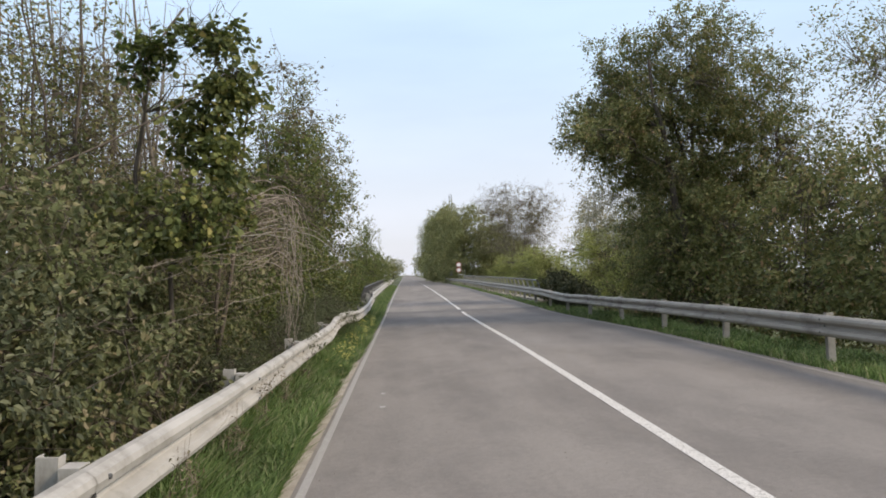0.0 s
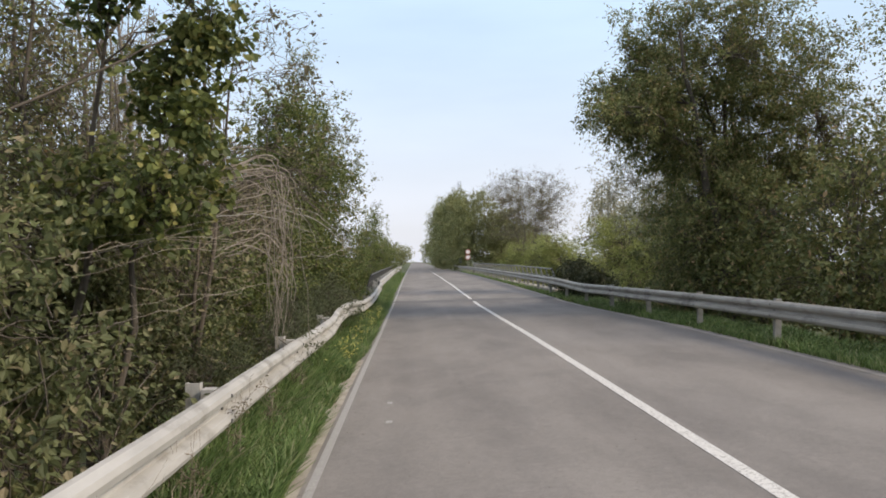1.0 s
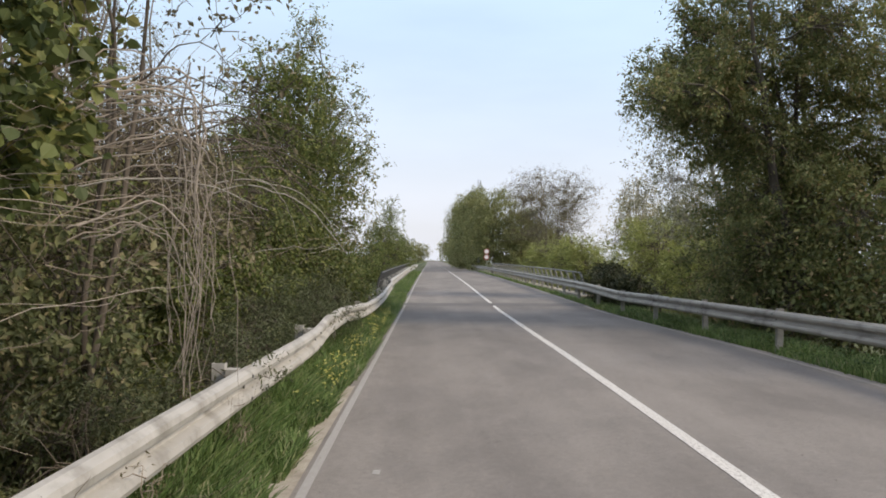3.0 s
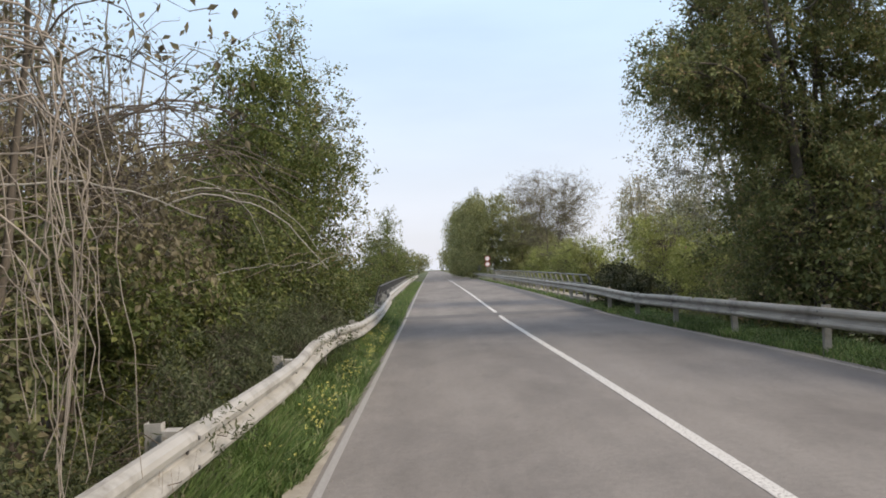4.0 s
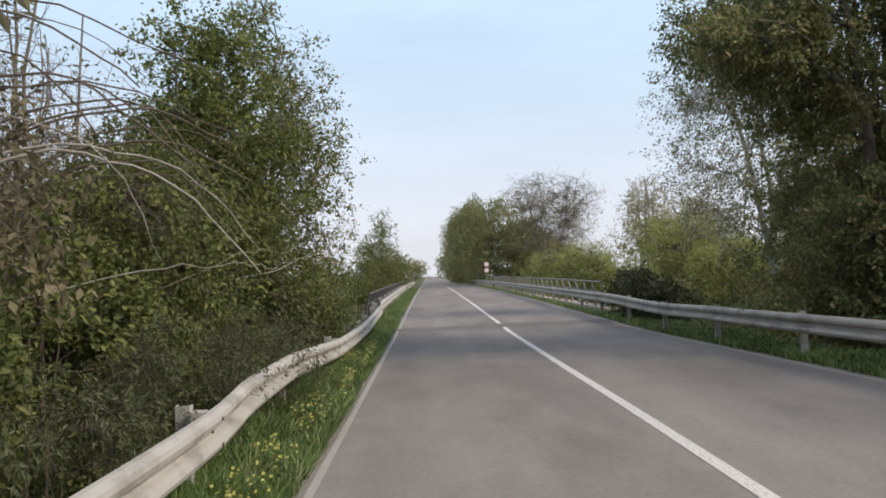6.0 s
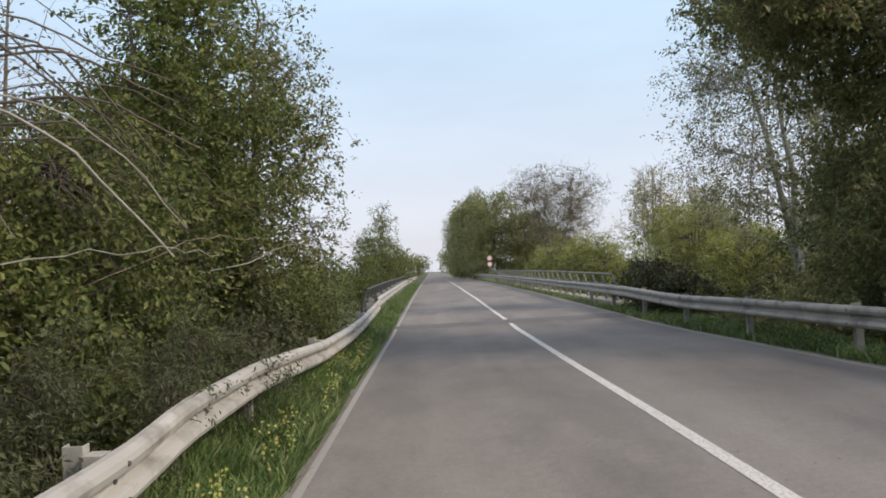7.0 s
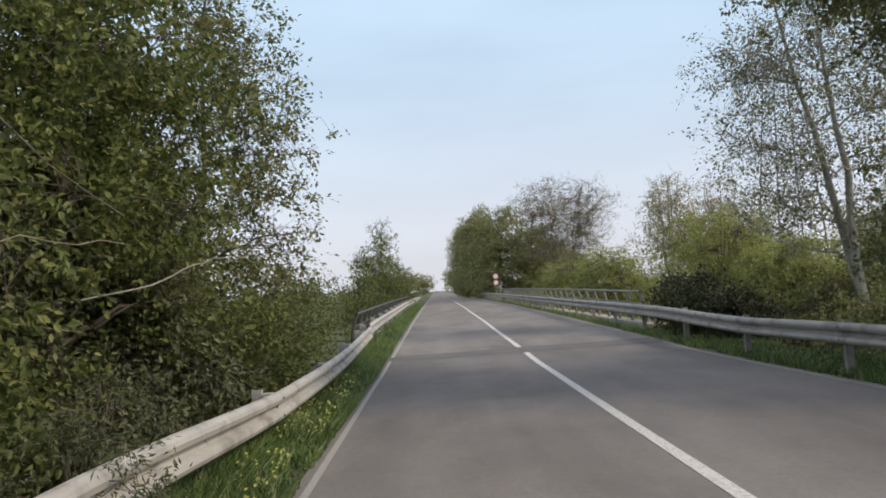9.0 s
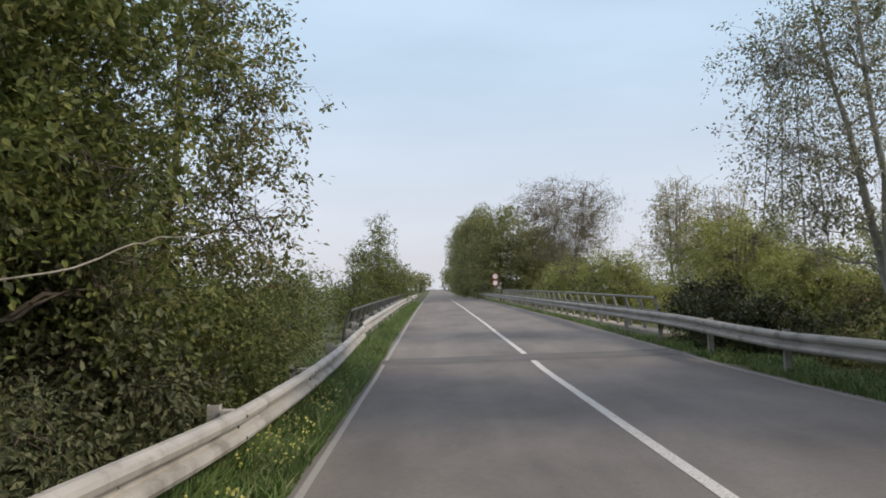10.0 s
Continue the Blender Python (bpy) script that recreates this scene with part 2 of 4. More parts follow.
class Tubes:
    """Tapered round limbs gathered into one mesh."""

    def __init__(self):
        self.v, self.f, self.count = [], [], 0

    def add(self, pts, radii, sides=5):
        pts = np.asarray(pts, dtype=float)
        way = np.gradient(pts, axis=0)
        way /= np.linalg.norm(way, axis=1)[:, None] + 1e-9
        up = np.where(np.abs(way[:, 2:3]) > 0.9, np.array([[1.0, 0, 0]]), np.array([[0, 0, 1.0]]))
        a = np.cross(way, up)
        a /= np.linalg.norm(a, axis=1)[:, None] + 1e-9
        b = np.cross(way, a)
        ang = np.arange(sides) * 2 * np.pi / sides
        ring = a[:, None] * np.cos(ang)[None, :, None] + b[:, None] * np.sin(ang)[None, :, None]
        self.v.append((pts[:, None] + ring * np.asarray(radii)[:, None, None]).reshape(-1, 3))
        n = len(pts)
        i = np.arange(n - 1)[:, None] * sides + np.arange(sides)[None]
        j = np.arange(n - 1)[:, None] * sides + (np.arange(sides)[None] + 1) % sides
        self.f.append(np.stack([i, j, j + sides, i + sides], -1).reshape(-1, 4) + self.count)
        self.count += n * sides

    def mesh(self, name, mat):
        return mesh_from(name, np.concatenate(self.v), np.concatenate(self.f), mat, True)


def leaves_mesh(name, at, size, mat, droop=0.25, width=0.55, out=None, fine=False):
    """Folded four-cornered leaves, one at each place."""
    n = len(at)
    way = rng.normal(size=(n, 3))
    way[:, 2] -= droop * 2
    if out is not None:
        way += out
    way /= np.linalg.norm(way, axis=1)[:, None] + 1e-9
    side = np.cross(way, rng.normal(size=(n, 3)) * 0.6 + np.array([0, 0, 1.0]))
    side /= np.linalg.norm(side, axis=1)[:, None] + 1e-9
    nor = np.cross(side, way)
    s = size * rng.uniform(0.6, 1.35, size=(n, 1))
    if fine:
        v = np.empty((n, 6, 3))
        v[:, 0], v[:, 3] = at, at + way * s
        for i, u, w in ((1, 0.28, 0.5), (2, 0.68, 0.40)):
            v[:, i] = at + way * s * u + side * s * width * w + nor * s * 0.09
            v[:, 6 - i] = at + way * s * u - side * s * width * w + nor * s * 0.09
        i = np.arange(n)[:, None] * 6
        return mesh_from(name, v.reshape(-1, 3), np.concatenate([i + np.array([[0, 1, 2, 3]]), i + np.array([[0, 3, 4, 5]])]), mat)
    v = np.empty((n, 4, 3))
    v[:, 0] = at
    v[:, 1] = at + way * s * 0.45 + side * s * width * 0.5 + nor * s * 0.08
    v[:, 2] = at + way * s
    v[:, 3] = at + way * s * 0.45 - side * s * width * 0.5 + nor * s * 0.08
    return mesh_from(name, v.reshape(-1, 3), np.arange(n * 4).reshape(n, 4), mat)


def bow(a, b, n, lift=0.0, wander=0.05):
    """A bent line from a to b."""
    a, b = np.asarray(a, float), np.asarray(b, float)
    t = np.linspace(0, 1, n)[:, None]
    p = a + (b - a) * t
    p[:, 2] += (lift * 4 * t * (1 - t))[:, 0]
    length = np.linalg.norm(b - a)
    off = rng.normal(size=(n, 3)) * wander * length
    off[0] = off[-1] = 0
    return p + off


def tree(name, base, height, radius, blobs, clusters, per, leaf, leaf_mat, bark, label, category="tree", group="", lean=(0, 0), spread=0.22,
         twigs=True, stems=1, gap=0.12, droop=0.25, bare=0, width=0.55, shell=0.5, bare_r=0.006, fine=False, fork=0.07):
    """A tree or shrub: stems and limbs that reach into uneven clumps, twigs to each clump, and leaves round the twigs.
    blobs: (x, y, z, rx, ry, rz) of each clump, from the base."""
    global rng
    rng = np.random.default_rng(int(abs(base[0]) * 1000) * 31 + int(abs(base[1]) * 1000))
    top = thing(name, base, label, category, group)
    wood = Tubes()
    nodes, nodes_r = [], []
    for s in range(stems):
        foot = np.array([rng.normal() * 0.12, rng.normal() * 0.12, -0.25]) * (stems > 1) + np.array([0, 0, -0.25]) * (stems == 1)
        head = np.array([lean[0], lean[1], height]) + np.clip(rng.normal(size=3), -1.3, 1.3) * np.array([fork, fork, 0.03]) * height * (stems > 1)
        p = bow(foot, head, 9, 0, 0.010)
        r = np.linspace(radius, radius * 0.18, 9) * rng.uniform(0.7, 1.0) ** (stems > 1)
        r[0] *= 1.25
        wood.add(p, r, 8 if radius > 0.05 else 5)
        nodes.extend(p[2:]), nodes_r.extend(r[2:])
    trunk_nodes, trunk_r = np.array(nodes), np.array(nodes_r)
    limb_nodes = [trunk_nodes]
    for bx, by, bz, rx, ry, rz in blobs:
        for _ in range(4):
            u = rng.normal(size=3)
            u /= np.linalg.norm(u)
            goal = np.array([bx, by, bz]) + u * np.array([rx, ry, rz]) * rng.uniform(0.3, 0.85)
            d = np.linalg.norm(trunk_nodes - goal, axis=1) + np.maximum(0, trunk_nodes[:, 2] - goal[2]) * 1.5
            i = int(np.argmin(d))
            n = 6
            p = bow(trunk_nodes[i], goal, n, 0.06 * np.linalg.norm(goal - trunk_nodes[i]), 0.035)
            r0 = min(trunk_r[i] * 0.6, 0.012 + 0.016 * np.linalg.norm(goal - trunk_nodes[i]))
            wood.add(p, np.linspace(r0, r0 * 0.25, n), 5)
            limb_nodes.append(p[1:])
    limb_nodes = np.concatenate(limb_nodes)
    weight = np.array([b[3] * b[4] * b[5] for b in blobs]) ** 0.8
    weight = weight / weight.sum()
    centres = []
    for (bx, by, bz, rx, ry, rz), w in zip(blobs, weight):
        want, tries = max(3, int(clusters * w)), 0
        while want and tries < 60 * clusters:
            tries += 1
            u = rng.normal(size=3)
            u *= rng.uniform() ** shell / np.linalg.norm(u)
            c = np.array([bx, by, bz]) + u * np.array([rx, ry, rz]) * rng.uniform(0.78, 1.18)
            if c[2] < 0.08 or noise.noise(Vector((c + np.array(base)) * 0.9)) < -0.35 + gap:
                continue
            centres.append(c)
            want -= 1
    centres = np.array(centres)
    ends, outs = [], []
    twig_tubes = Tubes()
    for c in centres:
        d = limb_nodes - c
        i = int(np.argpartition((d * d).sum(1), 3)[rng.integers(0, 3)])
        a = limb_nodes[i] + rng.normal(size=3) * 0.03
        p = bow(a, c, 4, 0.05 * np.linalg.norm(c - a), 0.10)
        if twigs:
            twig_tubes.add(p, np.linspace(0.004 + 0.004 * np.linalg.norm(c - a), 0.002, 4) * max(1.0, leaf / 0.09), 3)
        ends.append(p)
        outs.append((c - a) / (np.linalg.norm(c - a) + 1e-6))
    for _ in range(bare):
        c = centres[rng.integers(len(centres))]
        u = np.clip(rng.normal(size=3), -1.2, 1.2) * np.array([0.6, 0.6, 0.45]) + np.array([0, 0, 0.45])
        p = bow(c, c + u * rng.uniform(0.3, 0.75) * (1.0 if bare_r < 0.01 else 1.8), 5, 0, 0.06)
        twig_tubes.add(p, np.linspace(bare_r, bare_r * 0.3, 5), 3)
    for v, f in zip(twig_tubes.v, twig_tubes.f):
        wood.v.append(v), wood.f.append(f + wood.count)
    wood.count += twig_tubes.count
    part("trunk", wood.mesh("trunk", bark), top)
    ends, outs = np.array(ends), np.array(outs)
    k = rng.integers(0, len(ends), size=len(centres) * per)
    sprays = rng.normal(size=(len(ends), 5, 3)) * np.array([1, 1, 0.8]) + outs[:, None] * 0.7
    sprays *= (spread * 2.2 * rng.uniform(0.5, 1.2, size=(len(ends), 5, 1))) / np.linalg.norm(sprays, axis=2)[:, :, None]
    way = sprays[k, rng.integers(0, 5, size=len(k))]
    q = ends[k, 3] + way * rng.uniform(-0.1, 1.0, size=(len(k), 1))
    q = q + rng.normal(size=q.shape) * spread * 0.22
    keep = q[:, 2] > 0.02
    q, out = q[keep], way[keep] / (spread * 1.6)
    part("crown", leaves_mesh("crown", q, leaf, leaf_mat, droop, width, out, fine), top)
    return top


# ---- ground and road ----
def slope(y):
    return 0.044 - 0.017 * np.clip((np.asarray(y, float) - 17) / 9, 0, 1)


def grade(y):
    y = np.asarray(y, float)
    return np.interp(y, [-60, 30, 45, 70, 110, 200, 400, 900], [0, 0, 0.12, 0.24, 0.30, 0.30, 0.9, 1.2])


def road_z(x, y):
    return slope(y) * x + grade(y)


LEFT_EDGE, RIGHT_EDGE = -0.93, 5.92


def ground_z(x, y):
    x, y = np.asarray(x, float), np.asarray(y, float)
    edge = road_z(np.clip(x, LEFT_EDGE, RIGHT_EDGE), y)
    left = np.clip((-1.75 - x) / 3.2, 0, 1)
    right = np.clip((x - 6.9) / 4.0, 0, 1)
    fall = left * left * (3 - 2 * left) * 1.25 + right * right * (3 - 2 * right) * 1.1
    rough = 0.05 * np.sin(x * 2.3 + y * 0.7) * np.sin(y * 1.9 - x) * (np.clip(-1.1 - x, 0, 1) + np.clip(x - 6.1, 0, 1))
    return edge - 0.03 - fall + rough


def sheet(xs, ys, height):
    gx, gy = np.meshgrid(xs, ys)
    v = np.stack([gx, gy, height(gx, gy)], -1).reshape(-1, 3)
    nx, ny = len(xs), len(ys)
    i = (np.arange(ny - 1)[:, None] * nx + np.arange(nx - 1)[None]).ravel()
    return v, np.stack([i, i + 1, i + 1 + nx, i + nx], -1)


xs = np.unique(np.concatenate([[-1500, -600, -250, -100, -50, -25, -15], np.arange(-9, 14.01, 0.35), [17, 25, 50, 100, 250, 600, 1500]]))
ys = np.unique(np.concatenate([[-600, -200, -60, -25], np.arange(-12, 60, 0.6), np.arange(60, 140, 5), [160, 200, 300, 400, 600, 900, 1600, 3000]]))
tagged(new("ground", mesh_from("ground", *sheet(xs, ys, ground_z), SOIL, True)), "grassy earth embankment beside the road", "ground", kind="structure")
road_ys = np.unique(np.concatenate([[-40, -20, -10], np.arange(-6, 60, 0.5), np.arange(60, 140, 4), [160, 200, 260, 330, 400, 520]]))


def road_top(x, y):
    return road_z(x, y) + 0.006 * np.sin(x * 1.7 + 0.4) * np.sin(y * 0.35) - 0.02 * np.exp(-((y - 29) / 2.0) ** 2)


tagged(new("road", mesh_from("road", *sheet(np.linspace(LEFT_EDGE, RIGHT_EDGE, 24), road_ys, road_top), ASPHALT, True)), "worn grey asphalt two-lane road", "road", kind="structure")


def strip(name, left, right, y0, y1, mat, lift, label, kind="structure", step=0.5, cols=2, ragged=0.0):
    yy = np.linspace(y0, y1, max(2, int((y1 - y0) / step)))
    lx, rx = np.broadcast_to(left(yy), yy.shape), np.broadcast_to(right(yy), yy.shape)
    if ragged:
        lx = lx + rng.normal(size=len(yy)) * ragged
    u = np.linspace(0, 1, cols)[None]
    gx = lx[:, None] * (1 - u) + rx[:, None] * u
    gy = np.repeat(yy[:, None], cols, 1)
    v = np.stack([gx, gy, road_top(gx, gy) + lift], -1).reshape(-1, 3)
    i = (np.arange(len(yy) - 1)[:, None] * cols + np.arange(cols - 1)[None]).ravel()
    return tagged(new(name, mesh_from(name, v, np.stack([i, i + 1, i + 1 + cols, i + cols], -1), mat)), label, "road marking" if mat in (PAINT, PAINT_WORN, PAINT_FADED) else "road", kind=kind)


strip("expansion_joint", lambda y: LEFT_EDGE + 0 * y, lambda y: RIGHT_EDGE + 0 * y, 31.15, 32.55, DARK_ASPHALT, 0.004, "dark asphalt strip across the road at the bridge joint", step=0.1, cols=18)
strip("centre_line", lambda y: 2.385 + 0 * y, lambda y: 2.515 + 0 * y, -30, 31.1, PAINT, 0.004, "worn white painted centre line on the asphalt")
strip("centre_line", lambda y: 2.385 + 0 * y, lambda y: 2.515 + 0 * y, 32.6, 98, PAINT, 0.004, "worn white painted centre line on the bridge", step=1.0)
strip("centre_line", lambda y: 2.385 + 0 * y, lambda y: 2.515 + 0 * y, 98, 400, PAINT_FADED, 0.004, "faded centre line along the far road", step=1.0)
strip("edge_line", lambda y: -0.83 + 0 * y, lambda y: -0.755 + 0 * y, -30, 31.4, PAINT_WORN, 0.004, "worn white edge line beside the grass verge")
strip("edge_line", lambda y: -0.83 + 0 * y, lambda y: -0.745 + 0 * y, 32.3, 400, PAINT_WORN, 0.004, "worn white edge line on the bridge", step=1.0)
strip("edge_line", lambda y: 5.72 + 0 * y, lambda y: 5.81 + 0 * y, -30, 400, PAINT_FADED, 0.004, "faded white edge line along the far verge", step=1.0)
strip("paint_patch", lambda y: -0.33 + 0 * y, lambda y: -0.27 + 0 * y, 9.42, 9.54, PAINT_WORN, 0.004, "small white paint patch on the asphalt", step=0.05)
strip("paint_patch", lambda y: -0.31 + 0 * y, lambda y: -0.24 + 0 * y, 8.34, 8.46, PAINT_WORN, 0.004, "small white paint patch on the asphalt", step=0.05)
strip("kerb_strip", lambda y: -1.13 + 0.07 * np.sin(y * 1.3) + 0.04 * np.sin(y * 3.7) + 0.02 * np.sin(y * 9.1), lambda y: -0.865 + 0 * y, -8, 13.5, CONCRETE, 0.012, "broken pale concrete edging along the road", step=0.05, cols=4, ragged=0.006)


# ---- guard rails ----
PROFILE = np.array([(0.0, 0.0), (0.030, -0.004), (0.070, -0.030), (0.082, -0.062), (0.072, -0.102), (0.012, -0.130), (0.000, -0.155),
                    (0.010, -0.178), (0.070, -0.206), (0.082, -0.248), (0.070, -0.280), (0.030, -0.306), (0.0, -0.310)])


def beam_mesh(path_x, path_z, y0, y1, facing, mat, out=0.0):
    n = max(3, int((y1 - y0) / 0.3))
    yy = np.linspace(y0, y1, n)
    px, pz = path_x(yy), path_z(yy)
    k = len(PROFILE)
    rows = []
    for back in (0.0, 0.005):
        x = px[:, None] + facing * (PROFILE[None, :, 0] - back + out)
        z = pz[:, None] + PROFILE[None, :, 1]
        rows.append(np.stack([x, np.repeat(yy[:, None], k, 1), z], -1))
    loop = np.concatenate([rows[0], rows[1][:, ::-1]], 1)
    m = loop.shape[1]
    i = np.arange(n - 1)[:, None] * m + np.arange(m)[None]
    j = np.arange(n - 1)[:, None] * m + (np.arange(m)[None] + 1) % m
    f = np.stack([i, j, j + m, i + m], -1).reshape(-1, 4)
    return mesh_from("beam", loop.reshape(-1, 3), f, mat, False)


def box_bm(bm, x0, x1, y0, y1, z0, z1):
    m = Matrix.Translation(((x0 + x1) / 2, (y0 + y1) / 2, (z0 + z1) / 2)) @ Matrix.Diagonal((x1 - x0, y1 - y0, z1 - z0, 1))
    bmesh.ops.create_cube(bm, size=1, matrix=m)


def bm_mesh(name, bm, mat, bevel=0.0):
    if bevel:
        bmesh.ops.bevel(bm, geom=bm.edges[:], offset=bevel, segments=1, affect="EDGES")
    me = bpy.data.meshes.new(name)
    bm.to_mesh(me)
    bm.free()
    me.materials.append(mat)
    return me


def post_mesh(facing, mat, height):
    """A channel-section post, open along the road, its top at 0."""
    bm = bmesh.new()
    box_bm(bm, -0.055, 0.055, -0.004, 0.004, -height, 0)
    box_bm(bm, -0.055, -0.049, 0.004, 0.075, -height, 0)
    box_bm(bm, 0.049, 0.055, 0.004, 0.075, -height, 0)
    return bm_mesh("post", bm, mat, 0.002)


def spacer_mesh(mat):
    bm = bmesh.new()
    box_bm(bm, -0.05, 0.05, -0.003, 0.003, -0.28, 0)
    box_bm(bm, -0.05, 0.05, 0.003, 0.12, -0.008, 0)
    box_bm(bm, -0.05, 0.05, 0.003, 0.12, -0.28, -0.272)
    return bm_mesh("spacer", bm, mat, 0.002)


def bolt_mesh(mat):
    bm = bmesh.new()
    bmesh.ops.create_cone(bm, cap_ends=True, segments=6, radius1=0.016, radius2=0.013, depth=0.014, matrix=Euler((0, radians(90), 0)).to_matrix().to_4x4())
    return bm_mesh("bolt", bm, mat)


def guard_rail(label, path_x, path_z, joints, facing, mat, group, back=0.205, sunken=()):
    top = thing("guard_rail", (0, 0, 0), label, "guard rail", group)
    post, spacer, bolt = post_mesh(facing, mat, 1.25), spacer_mesh(mat), bolt_mesh(STEEL_DARK)
    for n, (a, b) in enumerate(zip(joints[:-1], joints[1:])):
        part("beam", beam_mesh(path_x, path_z, a - 0.14, b + 0.14, facing, mat, 0.004 * (n % 2)), top)
        x, z = float(path_x(np.array(a))), float(path_z(np.array(a)))
        tip = rng.normal() * 1.2
        sunk = a in sunken
        part("post", post, top, m=pose(x - facing * back, a, z + (-0.30 if sunk else 0.035), tip, rng.normal() * 1.5, 0))
        if back > 0.15 and not sunk:
            part("spacer", spacer, top, m=pose(x - facing * 0.080, a - 0.06, z - 0.005, 0, 0, 0))
        for dz in (-0.062, -0.155, -0.248):
            part("bolt", bolt, top, m=Matrix.Translation((x + facing * (0.088 if dz != -0.155 else 0.014), a, z + dz)))
    return top


def curve_of(points):
    p = np.array(points)
    return lambda y: np.interp(y, p[:, 0], p[:, 1])


def smooth_of(f):
    return lambda y: (f(np.asarray(y) - 0.25) + f(y) + f(np.asarray(y) + 0.25)) / 3


left_x = smooth_of(curve_of([(-9, -1.50), (10, -1.47), (13, -1.43), (14.8, -1.45), (17, -1.50), (20, -1.41), (24, -1.37), (29, -1.40), (33.2, -1.43), (34, -1.46), (60, -1.48), (400, -1.52)]))
left_z = smooth_of(curve_of([(-9, 0.77), (2.5, 0.76), (5, 0.725), (9, 0.71), (12, 0.705), (13.9, 0.715), (14.7, 0.79), (17, 0.765), (18, 0.745), (19.6, 0.68), (21.4, 0.61), (25, 0.59), (27.5, 0.60), (30, 0.66), (33, 0.74), (35.5, 0.81), (44, 0.88), (60, 1.0), (110, 1.06), (400, 1.3)]))
right_x = smooth_of(curve_of([(-8, 6.10), (17, 6.12), (22, 6.06), (30, 6.10), (60, 6.2), (400, 6.3)]))
right_z = smooth_of(curve_of([(-8, 1.0), (12.7, 1.0), (16.5, 0.975), (20, 0.95), (24, 0.92), (27, 0.875), (29, 0.90), (32.5, 0.975), (38, 1.0), (55, 1.05), (90, 1.15), (400, 1.5)]))
left_joints = [-8.6, -4.9, -1.2, 2.5, 6.2, 9.9, 13.65, 17.5, 21.3, 25.0, 28.7, 32.0, 33.5]
guard_rail("weathered whitish steel guard rail on the grass verge", left_x, left_z, left_joints, 1, STEEL_WHITE, "guard rails", sunken=(17.5,))
bridge_rail = guard_rail("straight galvanised guard rail along the bridge", lambda y: left_x(y) - 0.05, lambda y: left_z(y) + 0.02, [34.1 + 3.6 * i for i in range(20)], 1, STEEL_WHITE, "guard rails")
bm = bmesh.new()
box_bm(bm, -0.03, 0.02, -0.42, 0.42, -0.27, -0.05)
box_bm(bm, -0.05, 0.05, -0.10, 0.02, -0.30, 0.06)
part("splice_plate", bm_mesh("splice_plate", bm, STEEL_DARK, 0.006), bridge_rail, "dark steel splice plate", Matrix.Translation((float(left_x(33.8)) - 0.05, 33.8, float(left_z(33.8)))))
guard_rail("grey galvanised guard rail on the grass verge", right_x, right_z, [-4.58 + 3.53 * i for i in range(34)], -1, STEEL_GREY, "guard rails", back=0.068)


# ---- bridge railings ----
def bridge_railing(label, x, y0, y1, out, mat):
    top = thing("bridge_railing", (0, 0, 0), label, "railing", "bridge railings")
    count = int((y1 - y0) / 1.66) + 1
    post = Tubes()
    t = np.linspace(0, 1, 7)
    post.add(np.stack([out * (0.04 * np.sin(t * 3.1) - 0.16 * t ** 3), 0 * t, -0.35 + 1.46 * t], -1), np.linspace(0.062, 0.045, 7), 6)
    post_me = post.mesh("post", mat)
    for i in range(count):
        y = y0 + i * 1.66
        part("post", post_me, top, m=Matrix.Translation((x, y, float(road_z(x, y)))))
    for dz, dx, r in ((1.10, -0.16, 0.035), (0.72, -0.03, 0.022), (0.40, 0.03, 0.022)):
        rail = Tubes()
        yy = np.arange(y0 - 0.1, y0 + (count - 1) * 1.66 + 0.3, 1.66)
        rail.add(np.stack([x + out * dx + 0 * yy, yy, road_z(x, yy) + dz], -1), np.full(len(yy), r), 6)
        part("rail", rail.mesh("rail", mat), top)
    return top


bridge_railing("dark steel bridge railing with curved posts", -2.05, 34.9, 78, -1, STEEL_DARK)
bridge_railing("pale grey steel bridge railing behind the guard rail", 6.68, 36.0, 84, 1, RAIL_PALE)


def bridge_kerb(x0, x1, y0, y1):
    bm = bmesh.new()
    box_bm(bm, x0, x1, y0, y1, -0.8, 0.0)
    me = bm_mesh("bridge_kerb", bm, CONCRETE, 0.02)
    ob = tagged(new("bridge_kerb", me), "weathered concrete edge beam of the bridge", "kerb", kind="structure")
    ob.matrix_basis = Matrix.Translation((0, 0, float(road_z((x0 + x1) / 2, (y0 + y1) / 2)) + 0.02))


bridge_kerb(-2.35, -1.72, 34.3, 78.5)
bridge_kerb(6.45, 7.05, 35.2, 84.5)


# ---- signs, poles, towers ----
def traffic_sign(at, label):
    top = thing("traffic_sign", at, label, "road sign")
    pole = Tubes()
    pole.add([(0, 0, -0.3), (0, 0, 1.5), (0, 0, 2.95)], [0.03, 0.03, 0.03], 8)
    part("pole", pole.mesh("pole", STEEL_GREY), top)
    for z, r in ((2.62, 0.31), (1.98, 0.30)):
        bm = bmesh.new()
        bmesh.ops.create_cone(bm, cap_ends=True, segments=28, radius1=r, radius2=r, depth=0.02, matrix=pose(0, -0.045, z, 90))
        disc = part("sign_disc", bm_mesh("sign_disc", bm, SIGN_RED), top, "round red-bordered sign")
        bm = bmesh.new()
        bmesh.ops.create_cone(bm, cap_ends=True, segments=28, radius1=r * 0.78, radius2=r * 0.78, depth=0.006, matrix=pose(0, -0.058, z, 90))
        part("sign_face", bm_mesh("sign_face", bm, SIGN_WHITE), disc, "white centre")
    return top


